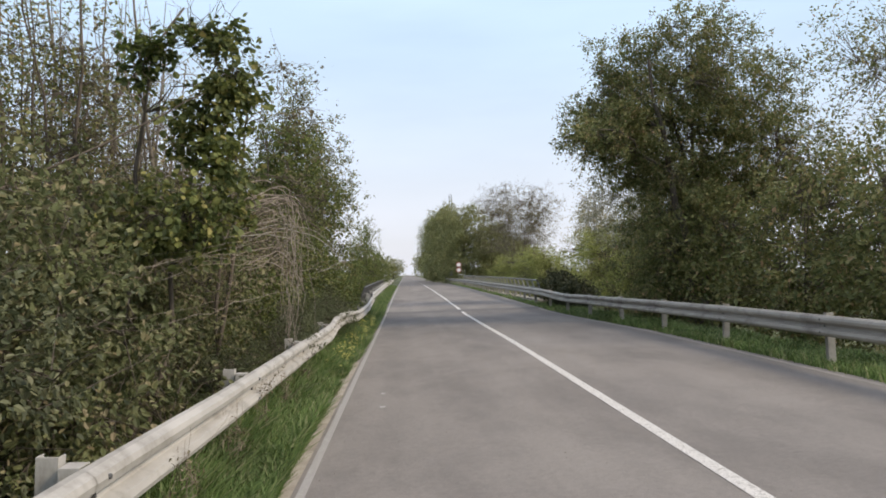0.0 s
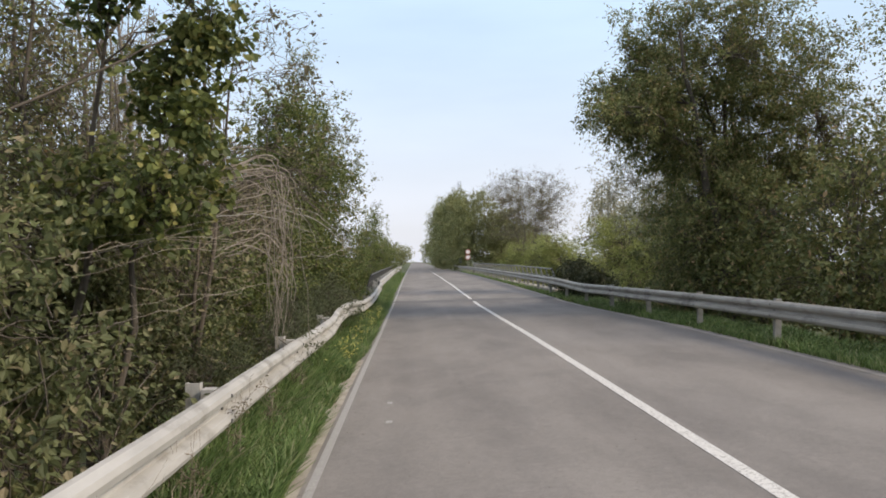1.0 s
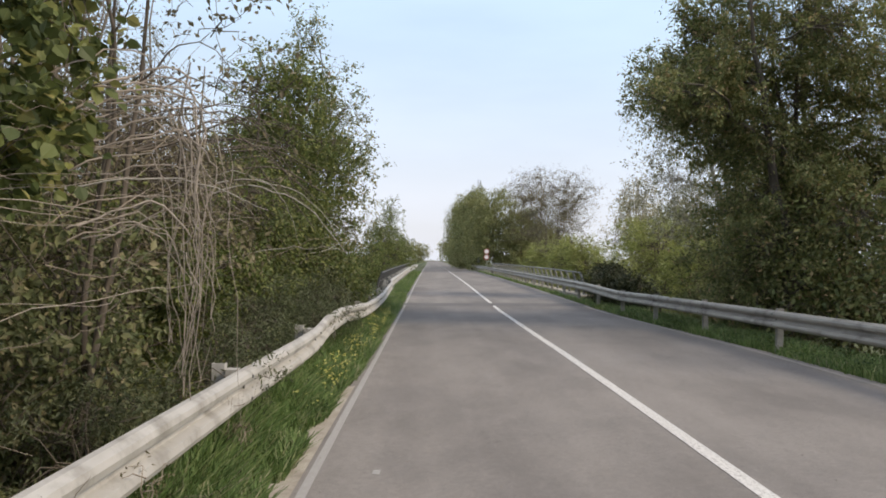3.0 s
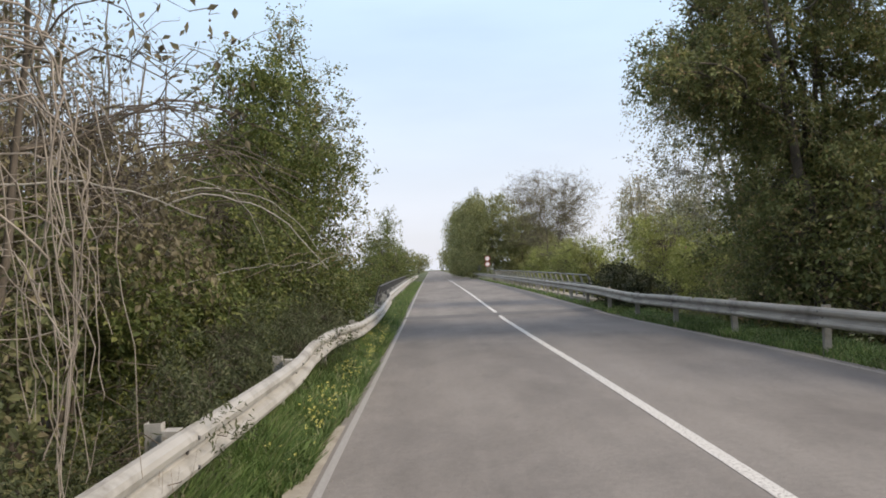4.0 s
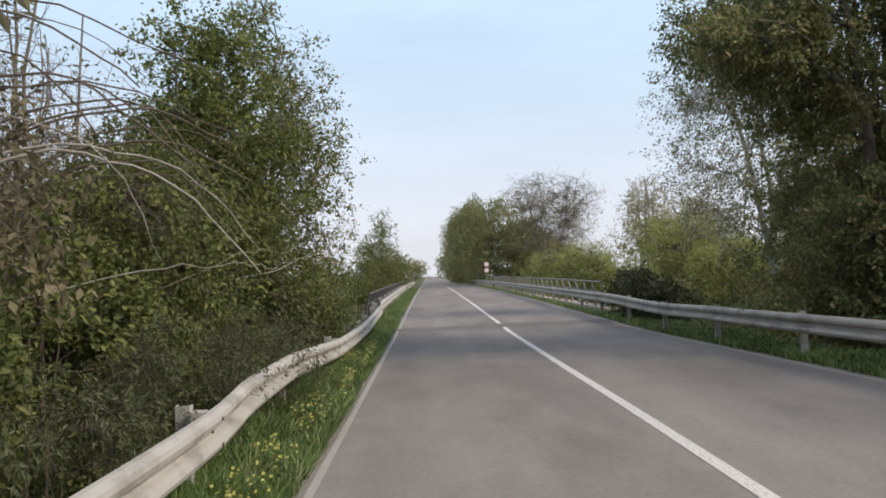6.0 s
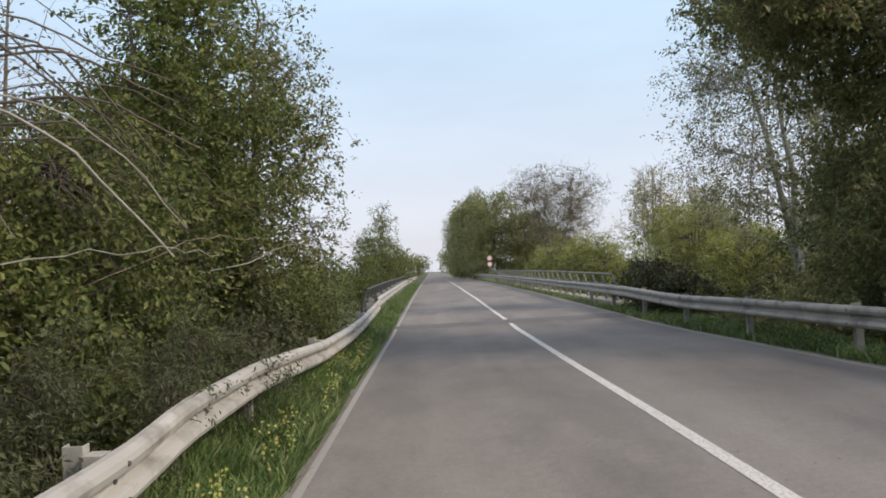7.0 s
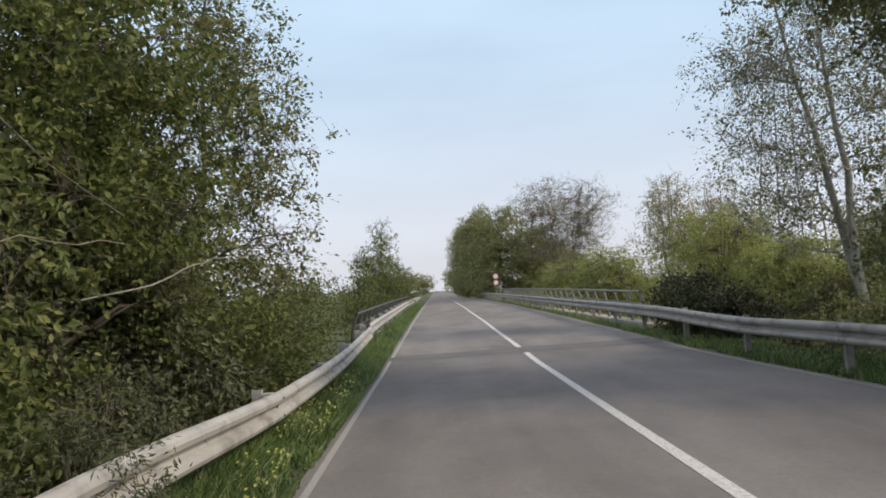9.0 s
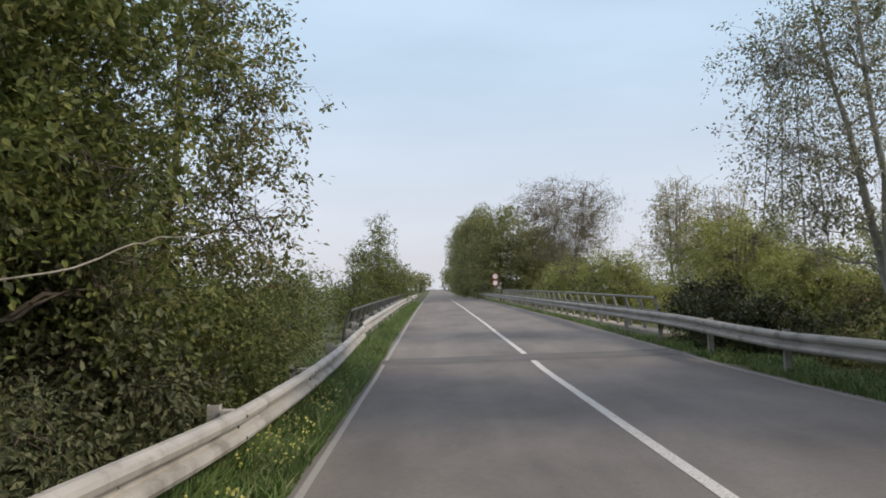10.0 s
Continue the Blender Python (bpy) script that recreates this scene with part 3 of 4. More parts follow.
SIGN_RED = plain_material("sign_red", (0.45, 0.06, 0.05), 0.5)
SIGN_WHITE = plain_material("sign_white", (0.75, 0.74, 0.72), 0.5)
traffic_sign((6.5, 90, float(road_z(6.5, 90)) - 0.22), "two round signs on a grey pole beside the bridge end")
bm = bmesh.new()
box_bm(bm, -0.22, 0.22, -0.02, 0.02, 1.0, 1.75)
marker = thing("marker_post", (6.55, 105, float(road_z(6.5, 105))), "small pale panel on a short post by the bridge end", "road sign")
part("panel", bm_mesh("panel", bm, RAIL_PALE, 0.01), marker)
pole = Tubes()
pole.add([(0, 0.05, -0.2), (0, 0.05, 1.7)], [0.03, 0.03], 8)
part("pole", pole.mesh("pole", STEEL_GREY), marker)


def lattice_tower(name, at, height, wide, narrow, label):
    top = thing(name, at, label, "lattice tower")
    levels = 9
    corners = [(-1, -1), (1, -1), (1, 1), (-1, 1)]
    for cx, cy in corners:
        leg = Tubes()
        leg.add([(cx * wide / 2, cy * wide / 2, 0), (cx * narrow / 2, cy * narrow / 2, height)], [0.05 + wide * 0.012, 0.04 + wide * 0.006], 5)
        part("leg", leg.mesh("leg", STEEL_DARK), top)
    brace, thin = Tubes(), 0.02 + wide * 0.004
    for i in range(levels):
        z0, z1 = height * i / levels, height * (i + 1) / levels
        w0, w1 = wide + (narrow - wide) * i / levels, wide + (narrow - wide) * (i + 1) / levels
        for (ax, ay), (bx, by) in zip(corners, corners[1:] + corners[:1]):
            brace.add([(ax * w0 / 2, ay * w0 / 2, z0), (bx * w1 / 2, by * w1 / 2, z1)], [thin, thin], 4)
            brace.add([(bx * w0 / 2, by * w0 / 2, z0), (ax * w1 / 2, ay * w1 / 2, z1)], [thin, thin], 4)
            brace.add([(ax * w1 / 2, ay * w1 / 2, z1), (bx * w1 / 2, by * w1 / 2, z1)], [thin, thin], 4)
    tagged(part("brace_work", brace.mesh("brace_work", STEEL_DARK), top), kind="stuff")
    return top


lattice_tower("lattice_tower", (73, 166, -1.5), 44, 10.5, 5.0, "dark steel lattice pylon behind the poplar")
lattice_tower("lattice_mast", (14.1, 230, -1.5), 27.5, 1.2, 0.8, "thin steel mast rising above the far trees")
for px, py, h in ((6.7, 390, 15),):
    top = thing("utility_pole", (px, py, float(ground_z(px, py)) - 0.1), "thin grey utility pole by the far road", "utility pole")
    pole = Tubes()
    pole.add([(0, 0, 0), (0, 0, h)], [0.16, 0.09], 8)
    part("pole", pole.mesh("pole", BARK), top)
    arm = Tubes()
    arm.add([(-0.8, 0, h - 0.6), (0.8, 0, h - 0.6)], [0.05, 0.05], 5)
    part("cross_arm", arm.mesh("cross_arm", BARK), top)


def at_ground(x, y):
    return (x, y, float(ground_z(x, y)))


# ---- vegetation beside the near verge ----
HEDGE = "roadside shrubs"
shrub_spots = [(-3.4, -0.5, 2.3), (-3.3, 2.6, 2.5), (-3.3, 5.2, 2.8), (-3.5, 9.6, 3.2), (-3.4, 12.4, 2.7), (-3.4, 15.2, 2.6), (-3.4, 18.0, 2.3), (-3.2, 21.3, 1.9), (-3.2, 24.0, 2.2)]
for i, (x, y, h) in enumerate(shrub_spots):
    clumps = [(0.15, 0, h * 0.30, 1.40, 1.6, h * 0.42), (0.35, 0.3, h * 0.62, 1.20, 1.5, h * 0.36), (-0.6, -0.3, h * 0.8, 1.3, 1.5, h * 0.42), (0.70, -0.2, 0.95, 0.72, 1.5, 0.8)]
    if i < 2:
        clumps = [(0.55, 0.6, h * 0.78, 1.1, 1.5, h * 0.22), (-0.5, 0.2, h * 0.92, 1.4, 1.6, h * 0.30), (0.95, 0.9, 0.62, 0.35, 0.5, 0.28)]
    elif i > 5:
        clumps = clumps[:2] + clumps[3:]
    # shrubs 0, 1 and 7 get leaves darkened to stand in for shade
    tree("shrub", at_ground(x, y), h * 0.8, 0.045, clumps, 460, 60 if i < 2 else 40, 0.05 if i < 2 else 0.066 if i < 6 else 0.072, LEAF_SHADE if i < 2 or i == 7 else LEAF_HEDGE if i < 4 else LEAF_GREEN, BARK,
         "grey-green shrub behind the guard rail, hollow shade in its leaf colour" if i < 2 else "dense olive-green shrub behind the guard rail" if i < 4 else "dense green shrub behind the guard rail", "shrub", HEDGE, stems=5, spread=0.17, bare=90 if i < 4 else 15, fine=True, gap=0.28)
# the tree overgrown with creeper
tree("creeper_tree", at_ground(-3.1, 8.0), 4.6, 0.05,
     [(1.10, -0.35, 4.65, 0.32, 0.35, 0.35), (1.15, -0.35, 4.1, 0.28, 0.35, 0.5), (1.05, -0.4, 3.4, 0.42, 0.45, 0.4), (0.75, -0.3, 3.9, 0.4, 0.4, 0.5), (0.6, -0.6, 2.8, 0.9, 0.8, 0.5)],
     210, 24, 0.078, LEAF_IVY, BARK, "tree overgrown with yellow-green creeper leaves", fine=True, lean=(0.9, -0.3), spread=0.13, droop=0.5, width=0.85, bare=30)
tree("creeper_tree", at_ground(-3.6, 8.4), 5.2, 0.07,
     [(0.65, -0.6, 5.22, 0.36, 0.3, 0.18), (1.1, -0.6, 5.36, 0.36, 0.3, 0.16), (1.5, -0.6, 5.28, 0.24, 0.25, 0.2), (0.5, -0.5, 4.95, 0.18, 0.25, 0.22), (1.6, -0.5, 4.7, 0.25, 0.25, 0.35)], 74, 20, 0.072, LEAF_IVY_DARK, BARK, "tangled dark creeper mass in a treetop", lean=(0.6, -0.4), spread=0.10, droop=0.5, width=0.8, fine=True, bare=60)
tree("half_bare_tree", at_ground(-2.9, 9.7), 4.9, 0.05,
     [(1.15, -0.5, 4.1, 0.65, 0.6, 0.55), (1.35, -0.4, 4.9, 0.42, 0.4, 0.4), (0.6, -0.2, 4.9, 0.6, 0.6, 0.5), (1.2, 0.3, 3.2, 0.7, 0.8, 0.6)],
     110, 9, 0.065, LEAF_BROWN, BARK, "half-bare tree with reddish brown leaves on thin branches", lean=(0.8, -0.4), spread=0.16, bare=90, stems=3, bare_r=0.004)
# slender saplings behind, nearly bare
for i in range(76):
    x, y = -4.0 - rng.uniform(0, 4.6), 3.0 + i * 0.225 + rng.uniform(-0.3, 0.3)
    h = rng.uniform(5.6, 8.8)
    leafy = y < 11.5
    tree("sapling", at_ground(x, y), h, rng.uniform(0.035, 0.07), [(rng.uniform(-0.3, 0.3), 0, h * 0.72, 0.9, 0.9, h * 0.26), (0, 0, h * 0.42, 0.8, 0.8, h * 0.25)],
         86 if leafy else 58, 20 if leafy else (12 if y < 15 else 5), 0.07, LEAF_BROWN if i % 3 == 0 else LEAF_DARK, BARK if leafy else BARK_MID, "slender sapling with thin dull leaves" if leafy else "slender nearly bare grey sapling", "tree", "saplings",
         lean=(rng.normal() * 0.5, rng.normal() * 0.5), spread=0.2, bare=70 if leafy else 60, stems=1 + (i % 2))
for x, y, h in ((-4.3, 11.3, 4.7), (-4.4, 13.6, 5.0), (-4.9, 15.6, 5.2), (-4.3, 17.4, 4.8)):
    tree("twiggy_hedge_tree", at_ground(x, y), h * 0.9, 0.05, [(0, 0, h * 0.62, 1.2, 1.3, h * 0.28), (0.2, 0.2, h * 0.88, 0.9, 1.0, h * 0.2)], 240, 9, 0.07, LEAF_BROWN, BARK,
         "half-bare brown twiggy tree behind the hedge", "tree", "hedge trees", stems=4, spread=0.2, bare=300)
# mid hedge trees
tree("hedge_tree", at_ground(-4.3, 5.0), 3.6, 0.07, [(0.4, 0, 3.0, 1.5, 1.7, 1.0), (0.2, 1.2, 3.5, 1.2, 1.3, 0.8), (-0.6, -1, 3.4, 1.4, 1.6, 0.9)], 380, 34, 0.08, LEAF_HEDGE, BARK,
     "olive-brown hedge tree with dull leaves", group="hedge trees", stems=4, spread=0.2, bare=120)
tree("hedge_tree", at_ground(-3.9, 9.4), 3.2, 0.07, [(0.3, 0, 2.7, 1.6, 1.5, 1.0), (0.2, 0.2, 3.5, 1.1, 1.1, 0.6)], 300, 28, 0.075, LEAF_HEDGE, BARK,
     "olive-brown hedge tree with dull leaves", group="hedge trees", stems=4, spread=0.2, bare=160)
tree("hedge_tree", at_ground(-4.0, 12.5), 4.2, 0.08, [(0.4, 0, 3.0, 1.6, 1.9, 1.1), (0.2, 1.2, 3.8, 1.2, 1.5, 0.8), (-0.6, -1.4, 3.8, 1.4, 1.6, 0.9)], 460, 22, 0.08, LEAF_BROWN, BARK,
     "brownish twiggy hedge tree with dull leaves", group="hedge trees", stems=4, spread=0.2, bare=380)
tree("hedge_tree", at_ground(-3.9, 16.9), 3.8, 0.08, [(0.4, 0, 2.9, 1.6, 1.8, 1.2), (0.3, 1.0, 3.8, 1.2, 1.2, 0.7)], 420, 44, 0.072, LEAF_GREEN, BARK,
     "green hedge tree with dense small leaves", group="hedge trees", stems=4, spread=0.19, bare=260)
tree("hedge_tree", at_ground(-3.6, 20.5), 5.6, 0.12, [(0.6, -0.2, 3.3, 1.5, 1.5, 0.9), (0.5, 0.2, 4.7, 1.6, 1.8, 1.3), (0.2, 0.2, 6.2, 1.2, 1.3, 0.9), (0.9, 1.3, 2.3, 0.9, 1.0, 0.9), (-0.5, -0.6, 4.0, 1.2, 1.4, 1.1)], 800, 46, 0.074, LEAF_GREEN, BARK,
     "dense bright green roadside tree", group="hedge trees", stems=3, spread=0.19, fine=True)
tree("hedge_tree", at_ground(-4.4, 23.4), 6.0, 0.12, [(0.7, 0, 2.8, 1.5, 1.7, 1.8), (0.5, 0.2, 5.0, 1.5, 1.6, 1.6), (0.1, 0.2, 6.2, 1.1, 1.2, 0.9)], 560, 44, 0.078, LEAF_GREEN, BARK,
     "dense bright green roadside tree", group="hedge trees", stems=3, spread=0.2)
# added backing shrubs, their dark leaf colour stands in for the hollow's shade
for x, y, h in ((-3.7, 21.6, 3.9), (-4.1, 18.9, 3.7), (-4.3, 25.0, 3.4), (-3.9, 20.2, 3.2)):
    tree("hollow_shade_shrub", at_ground(x, y), h * 0.9, 0.05, [(0.3, 0, h * 0.4, 1.3, 1.6, h * 0.4), (0.2, 0.2, h * 0.85, 1.2, 1.5, h * 0.35)], 380, 40, 0.09, LEAF_SHADE, BARK, "added dark-leaved shrub that fills the shaded hollow under the roadside trees", "shrub", HEDGE, stems=5, spread=0.2)
for x, y, h in ((-5.6, 19.6, 4.2), (-5.7, 22.6, 4.8), (-5.6, 25.8, 4.8)):
    tree("shrub", at_ground(x, y), h * 0.9, 0.05, [(0, 0, h * 0.35, 1.5, 1.8, h * 0.4), (0.2, 0.2, h * 0.8, 1.4, 1.7, h * 0.4)], 340, 34, 0.10, LEAF_GREEN, BARK, "tall green shrub behind the roadside trees", "shrub", HEDGE, stems=5, spread=0.22)
tree("roadside_tree", at_ground(-3.85, 25.8), 8.2, 0.10, [(1.1, 0, 3.6, 1.35, 1.5, 1.7), (1.0, 0.2, 5.6, 1.4, 1.5, 1.5), (0.6, 0, 7.4, 1.2, 1.3, 1.3), (0.2, 0, 8.9, 0.7, 0.8, 0.9), (0.6, 0, 2.0, 1.4, 1.5, 1.0)], 620, 34, 0.085, LEAF_DARK, BARK,
     "tall airy roadside tree with small dark leaves", lean=(0.6, 0), spread=0.19, bare=160, gap=0.18)


# fine-leaved weeds that lean over the rail
for x, y, h, n in ((-2.15, 14.3, 1.35, 120), (-2.05, 16.2, 1.4, 130), (-2.1, 18.3, 1.35, 120), (-1.72, 15.35, 1.05, 40), (-2.0, 10.9, 1.15, 70), (-2.1, 12.6, 1.2, 80), (-2.2, 8.6, 1.0, 60), (-1.66, 10.0, 0.95, 26), (-1.64, 17.3, 1.1, 34)):
    tree("weed", at_ground(x, y), h * 0.8, 0.012, [(0, 0, h * 0.55, 0.5, 0.9, h * 0.42), (0.22, 0, h * 0.75, 0.35, 0.7, h * 0.28)], int(n * 0.7), 60, 0.05, LEAF_WEED, BARK,
         "fine-leaved grey-green weed leaning over the rail", "weed", "roadside weeds", stems=6, spread=0.13, width=0.3)


for y in (3.6, 5.0, 6.2, 7.4, 9.3):
    tree("verge_weed", at_ground(-1.33 + rng.normal() * 0.03, y), rng.uniform(0.45, 0.75), 0.005, [(0, 0, 0.45, 0.12, 0.25, 0.25)], 14, 12, 0.03, LEAF_BROWN, DRY,
         "thin dry weed standing before the guard rail", "weed", "dry weeds", stems=4, spread=0.06, width=0.35, bare=6, bare_r=0.002)


# ---- dry creeper stems and dead branches ----
def dry_stems(at, lines, label, mat=DRY):
    top = thing("dry_creeper", at, label, "creeper", "dry creepers")
    for pts, r in lines:
        p = np.asarray(pts, float)
        t = np.linspace(0, len(p) - 1, 4 * len(p))
        q = np.stack([np.interp(t, np.arange(len(p)), p[:, k]) for k in range(3)], -1)
        q[1:-1] = (q[:-2] + q[1:-1] + q[2:]) / 3
        walk_off = np.cumsum(rng.normal(size=q.shape), axis=0) * 0.022 * min(1.0, 0.008 / r)
        q += walk_off - np.linspace(0, 1, len(q))[:, None] * walk_off[-1] * 0.6
        tube = Tubes()
        tube.add(q, np.linspace(r, r * 0.4, len(q)), 5)
        part("stem", tube.mesh("stem", mat), top)
    return top


lines = []
for i in range(24):
    x, y = -1.34 + rng.normal() * 0.07, 8.0 + rng.normal() * 0.14
    z, end = rng.uniform(1.7, 2.7), rng.uniform(0.80, 1.5)
    lines.append(([(x - 0.5, y - 0.35, z - 0.1), (x - 0.15, y - 0.1, z + 0.06), (x, y, z - 0.12), (x + rng.normal() * 0.06, y, (z + end) / 2), (x + rng.normal() * 0.06, y + 0.05, end)], rng.uniform(0.003, 0.007)))
for i in range(9):
    z = rng.uniform(1.35, 2.3)
    lines.append(([(-2.7 + rng.normal() * 0.2, 6.6 + rng.uniform(-0.4, 0.6), z - 0.25), (-2.1, 7.1 + rng.normal() * 0.3, z - 0.05), (-1.65, 7.5 + rng.normal() * 0.1, z + rng.normal() * 0.06), (-1.35 + rng.normal() * 0.1, 7.85 + rng.normal() * 0.25, (1.9 + z) / 2 + rng.normal() * 0.12), (-0.98 + rng.normal() * 0.1, 7.75 + rng.normal() * 0.2, 2.0 - rng.uniform(0, 0.5))], rng.uniform(0.0018, 0.0038)))
dry_stems((0, 0, 0), lines, "tangle of dry pale creeper stems hanging down", VINE)
lines = []
for i in range(34):
    p = np.array([rng.uniform(-2.7, -1.8), rng.uniform(5.2, 9.6), rng.uniform(1.1, 2.9)])
    d = np.array([0.7, 0.4, 0.1]) + rng.normal(size=3) * np.array([0.4, 0.6, 0.6])
    d *= rng.uniform(0.5, 1.1) / np.linalg.norm(d)
    end = p + d
    end[0] = min(end[0], -1.25)
    lines.append(([p, p + d * 0.4 + np.array([0, 0, 0.08]), p * 0.3 + end * 0.7 + rng.normal(size=3) * 0.06, end], rng.uniform(0.0015, 0.004)))
dry_stems((0, 0, 0), lines, "dry bare twigs sticking out of the hedge")
dry_stems((0, 0, 0), [([(-3.2, 9.0, 1.9), (-2.3, 9.2, 2.2), (-1.75, 9.45, 2.18), (-1.25, 9.75, 2.02)], 0.010)], "pale dead branch arching out of the hedge", BARK_PALE)
dry_stems((0, 0, 0), [([(-2.9, 19.4, 1.65), (-2.3, 20.0, 1.85), (-1.85, 20.4, 2.04), (-1.45, 20.9, 2.1)], 0.010)], "pale dead twig in front of green leaves", BARK_PALE)
lines = [([(-3.6, 12.6, 1.9), (-2.2, 13.0, 2.55), (-1.5, 13.2, 2.3), (-0.98, 13.4, 1.68)], 0.013), ([(-3.6, 12.9, 2.2), (-2.4, 13.4, 2.7), (-1.7, 13.8, 2.5), (-1.15, 14.1, 1.9)], 0.010),
         ([(-3.0, 12.4, 2.5), (-2.2, 12.6, 2.7), (-1.7, 12.9, 2.3), (-1.55, 13.0, 1.8)], 0.006), ([(-3.2, 13.6, 1.5), (-2.2, 14.3, 1.75), (-1.5, 14.6, 1.8), (-1.2, 14.9, 1.78)], 0.006)]
dry_stems((0, 0, 0), lines, "dead arching branches with drooping pale tips", BARK_PALE)
dry_stems((0, 0, 0), [([(-3.4, 15.9, 1.3), (-2.4, 16.4, 1.75), (-1.8, 16.8, 1.95), (-1.4, 17.4, 1.9)], 0.006), ([(-3.4, 16.8, 1.3), (-2.5, 17.1, 1.6), (-1.7, 17.6, 1.45)], 0.006)], "dead grey branch lying across green leaves")
lines = []
for i in range(15):
    y, z = 12.5 + rng.uniform(0, 4.5), rng.uniform(2.6, 3.7)
    lines.append(([(-4.4, y - 0.4, z - 0.9), (-3.3, y, z), (-2.4, y + 0.3, z + 0.15), (-1.7 + rng.normal() * 0.2, y + 0.7, z - rng.uniform(0.2, 0.8))], rng.uniform(0.008, 0.020)))
dry_stems((0, 0, 0), lines, "bare arching branches over the hedge", BARK)
# long slanting dead trunk in the near thicket
dry_stems((0, 0, 0), [([(-5.4, 5.2, 1.4), (-4.2, 6.0, 2.3), (-3.0, 6.8, 3.1), (-2.2, 7.3, 3.7)], 0.020), ([(-6.5, 11, 2.0), (-5.4, 11.8, 3.9), (-4.5, 12.4, 5.6), (-4.0, 12.8, 6.6)], 0.05)], "slanting bare grey branch in the thicket", BARK)

# beyond the bridge joint
for x, y, h, r in ((-4.0, 30.6, 2.3, 1.5), (-4.2, 33.8, 2.7, 1.6), (-4.2, 38, 2.9, 1.9), (-5.3, 44, 3.2, 2.4), (-7.5, 36, 2.9, 2.0), (-8.2, 42, 3.2, 2.4)):
    tree("shrub", at_ground(x, y), h, 0.04, [(0, 0, h * 0.5, r, r, h * 0.55), (0.2, 0.2, h * 0.9, r * 0.7, r * 0.8, h * 0.35)], 220, 32, 0.10, LEAF_GREEN, BARK, "low green shrub below the bridge railing", "shrub", HEDGE, stems=4, spread=0.22)
for x, y, h, r in ((-4.4, 58, 3.8, 1.9), (-3.5, 66, 5.3, 2.3), (-4.3, 76, 5.5, 2.2), (-4.6, 88, 5.0, 2.5), (-5.2, 104, 5.0, 3.0), (-5.2, 124, 5.0, 3.2), (-5.4, 150, 5.0, 3.5)):
    tree("roadside_bush", at_ground(x, y), h * 0.95, 0.07, [(0, 0, h * 0.35, r, r, h * 0.4), (0.1, 0, h * 0.75, r * 0.8, r * 0.8, h * 0.35), (0.4, 0, h + 0.9, r * 0.4, r * 0.4, h * 0.2)], 340, 26, 0.13, LEAF_GREEN, BARK,
         "bushy young tree beside the bridge", "tree", "far bushes", stems=4, spread=0.25, bare=220, bare_r=0.008)

# ---- vegetation beside the far verge ----
tree("big_tree", at_ground(9.6, 22.6), 8.6, 0.22,
     [(-1.6, 0.2, 7.2, 2.4, 2.4, 1.8), (0.8, -0.8, 7.6, 2.4, 2.4, 2.2), (-0.6, 0, 9.5, 2.0, 1.9, 1.4), (-2.7, 0.2, 8.7, 1.3, 1.5, 1.2), (-2.9, -0.8, 6.5, 1.8, 1.8, 0.9), (2.0, 0.6, 5.2, 2.6, 2.8, 2.4), (-0.6, -0.2, 4.5, 2.2, 2.6, 1.6), (-1.7, 0.0, 5.7, 1.8, 1.8, 0.9), (-0.5, 0.2, 2.6, 2.6, 3.2, 1.6), (-4.1, -1.4, 6.4, 1.2, 1.1, 0.5), (-2.4, 2.6, 7.5, 1.8, 1.8, 1.2), (0.2, 3.2, 4.0, 1.5, 2.0, 2.2)],
     2300, 74, 0.098, LEAF_DARK, BARK, "large dark leafy tree leaning towards the road", lean=(-0.8, 0), spread=0.24, stems=4, fork=0.12, gap=0.14, bare=420, width=0.48)
for x, y, h in ((9.6, 9.5, 3.4), (9.5, 13.0, 3.8), (9.4, 16.5, 3.9), (9.2, 20.0, 3.2), (9.2, 23.6, 3.2), (9.9, 26.2, 4.2), (11.8, 15.0, 4.6), (12.2, 20.5, 4.8), (12.2, 35.8, 1.8), (13.9, 36.2, 2.2), (10.9, 30.6, 1.7)):
    tree("undergrowth", at_ground(x, y), h, 0.04, [(0, 0, h * 0.4, 1.7, 2.1, h * 0.5), (0.5, 0.2, h * 0.9, 1.5, 1.9, h * 0.45)], 360, 28, 0.13, LEAF_DARK, BARK, "dark shrub in the shade behind the guard rail", "shrub", "shaded shrubs", stems=4, spread=0.25)
tree("tall_tree", at_ground(13.6, 18.0), 8.5, 0.14, [(0, 0, 6.4, 2.4, 2.4, 2.2), (-0.8, 0.5, 8.6, 1.9, 1.9, 1.6), (0.5, 0, 3.6, 2.6, 2.6, 2.0)], 460, 20, 0.10, LEAF_DARK, BARK, "airy tree with grey-green leaves behind the shrubs", spread=0.3, bare=60, stems=2)
tree("tall_tree", at_ground(13.0, 11.8), 8.0, 0.10, [(-0.4, 0, 6.0, 1.9, 1.9, 2.2), (-0.4, 0.5, 8.0, 1.4, 1.4, 1.4), (0.3, 0, 3.2, 2.2, 2.2, 1.8)], 340, 20, 0.09, LEAF_DARK, BARK, "airy tree with grey-green leaves behind the shrubs", spread=0.3, bare=60, stems=2)
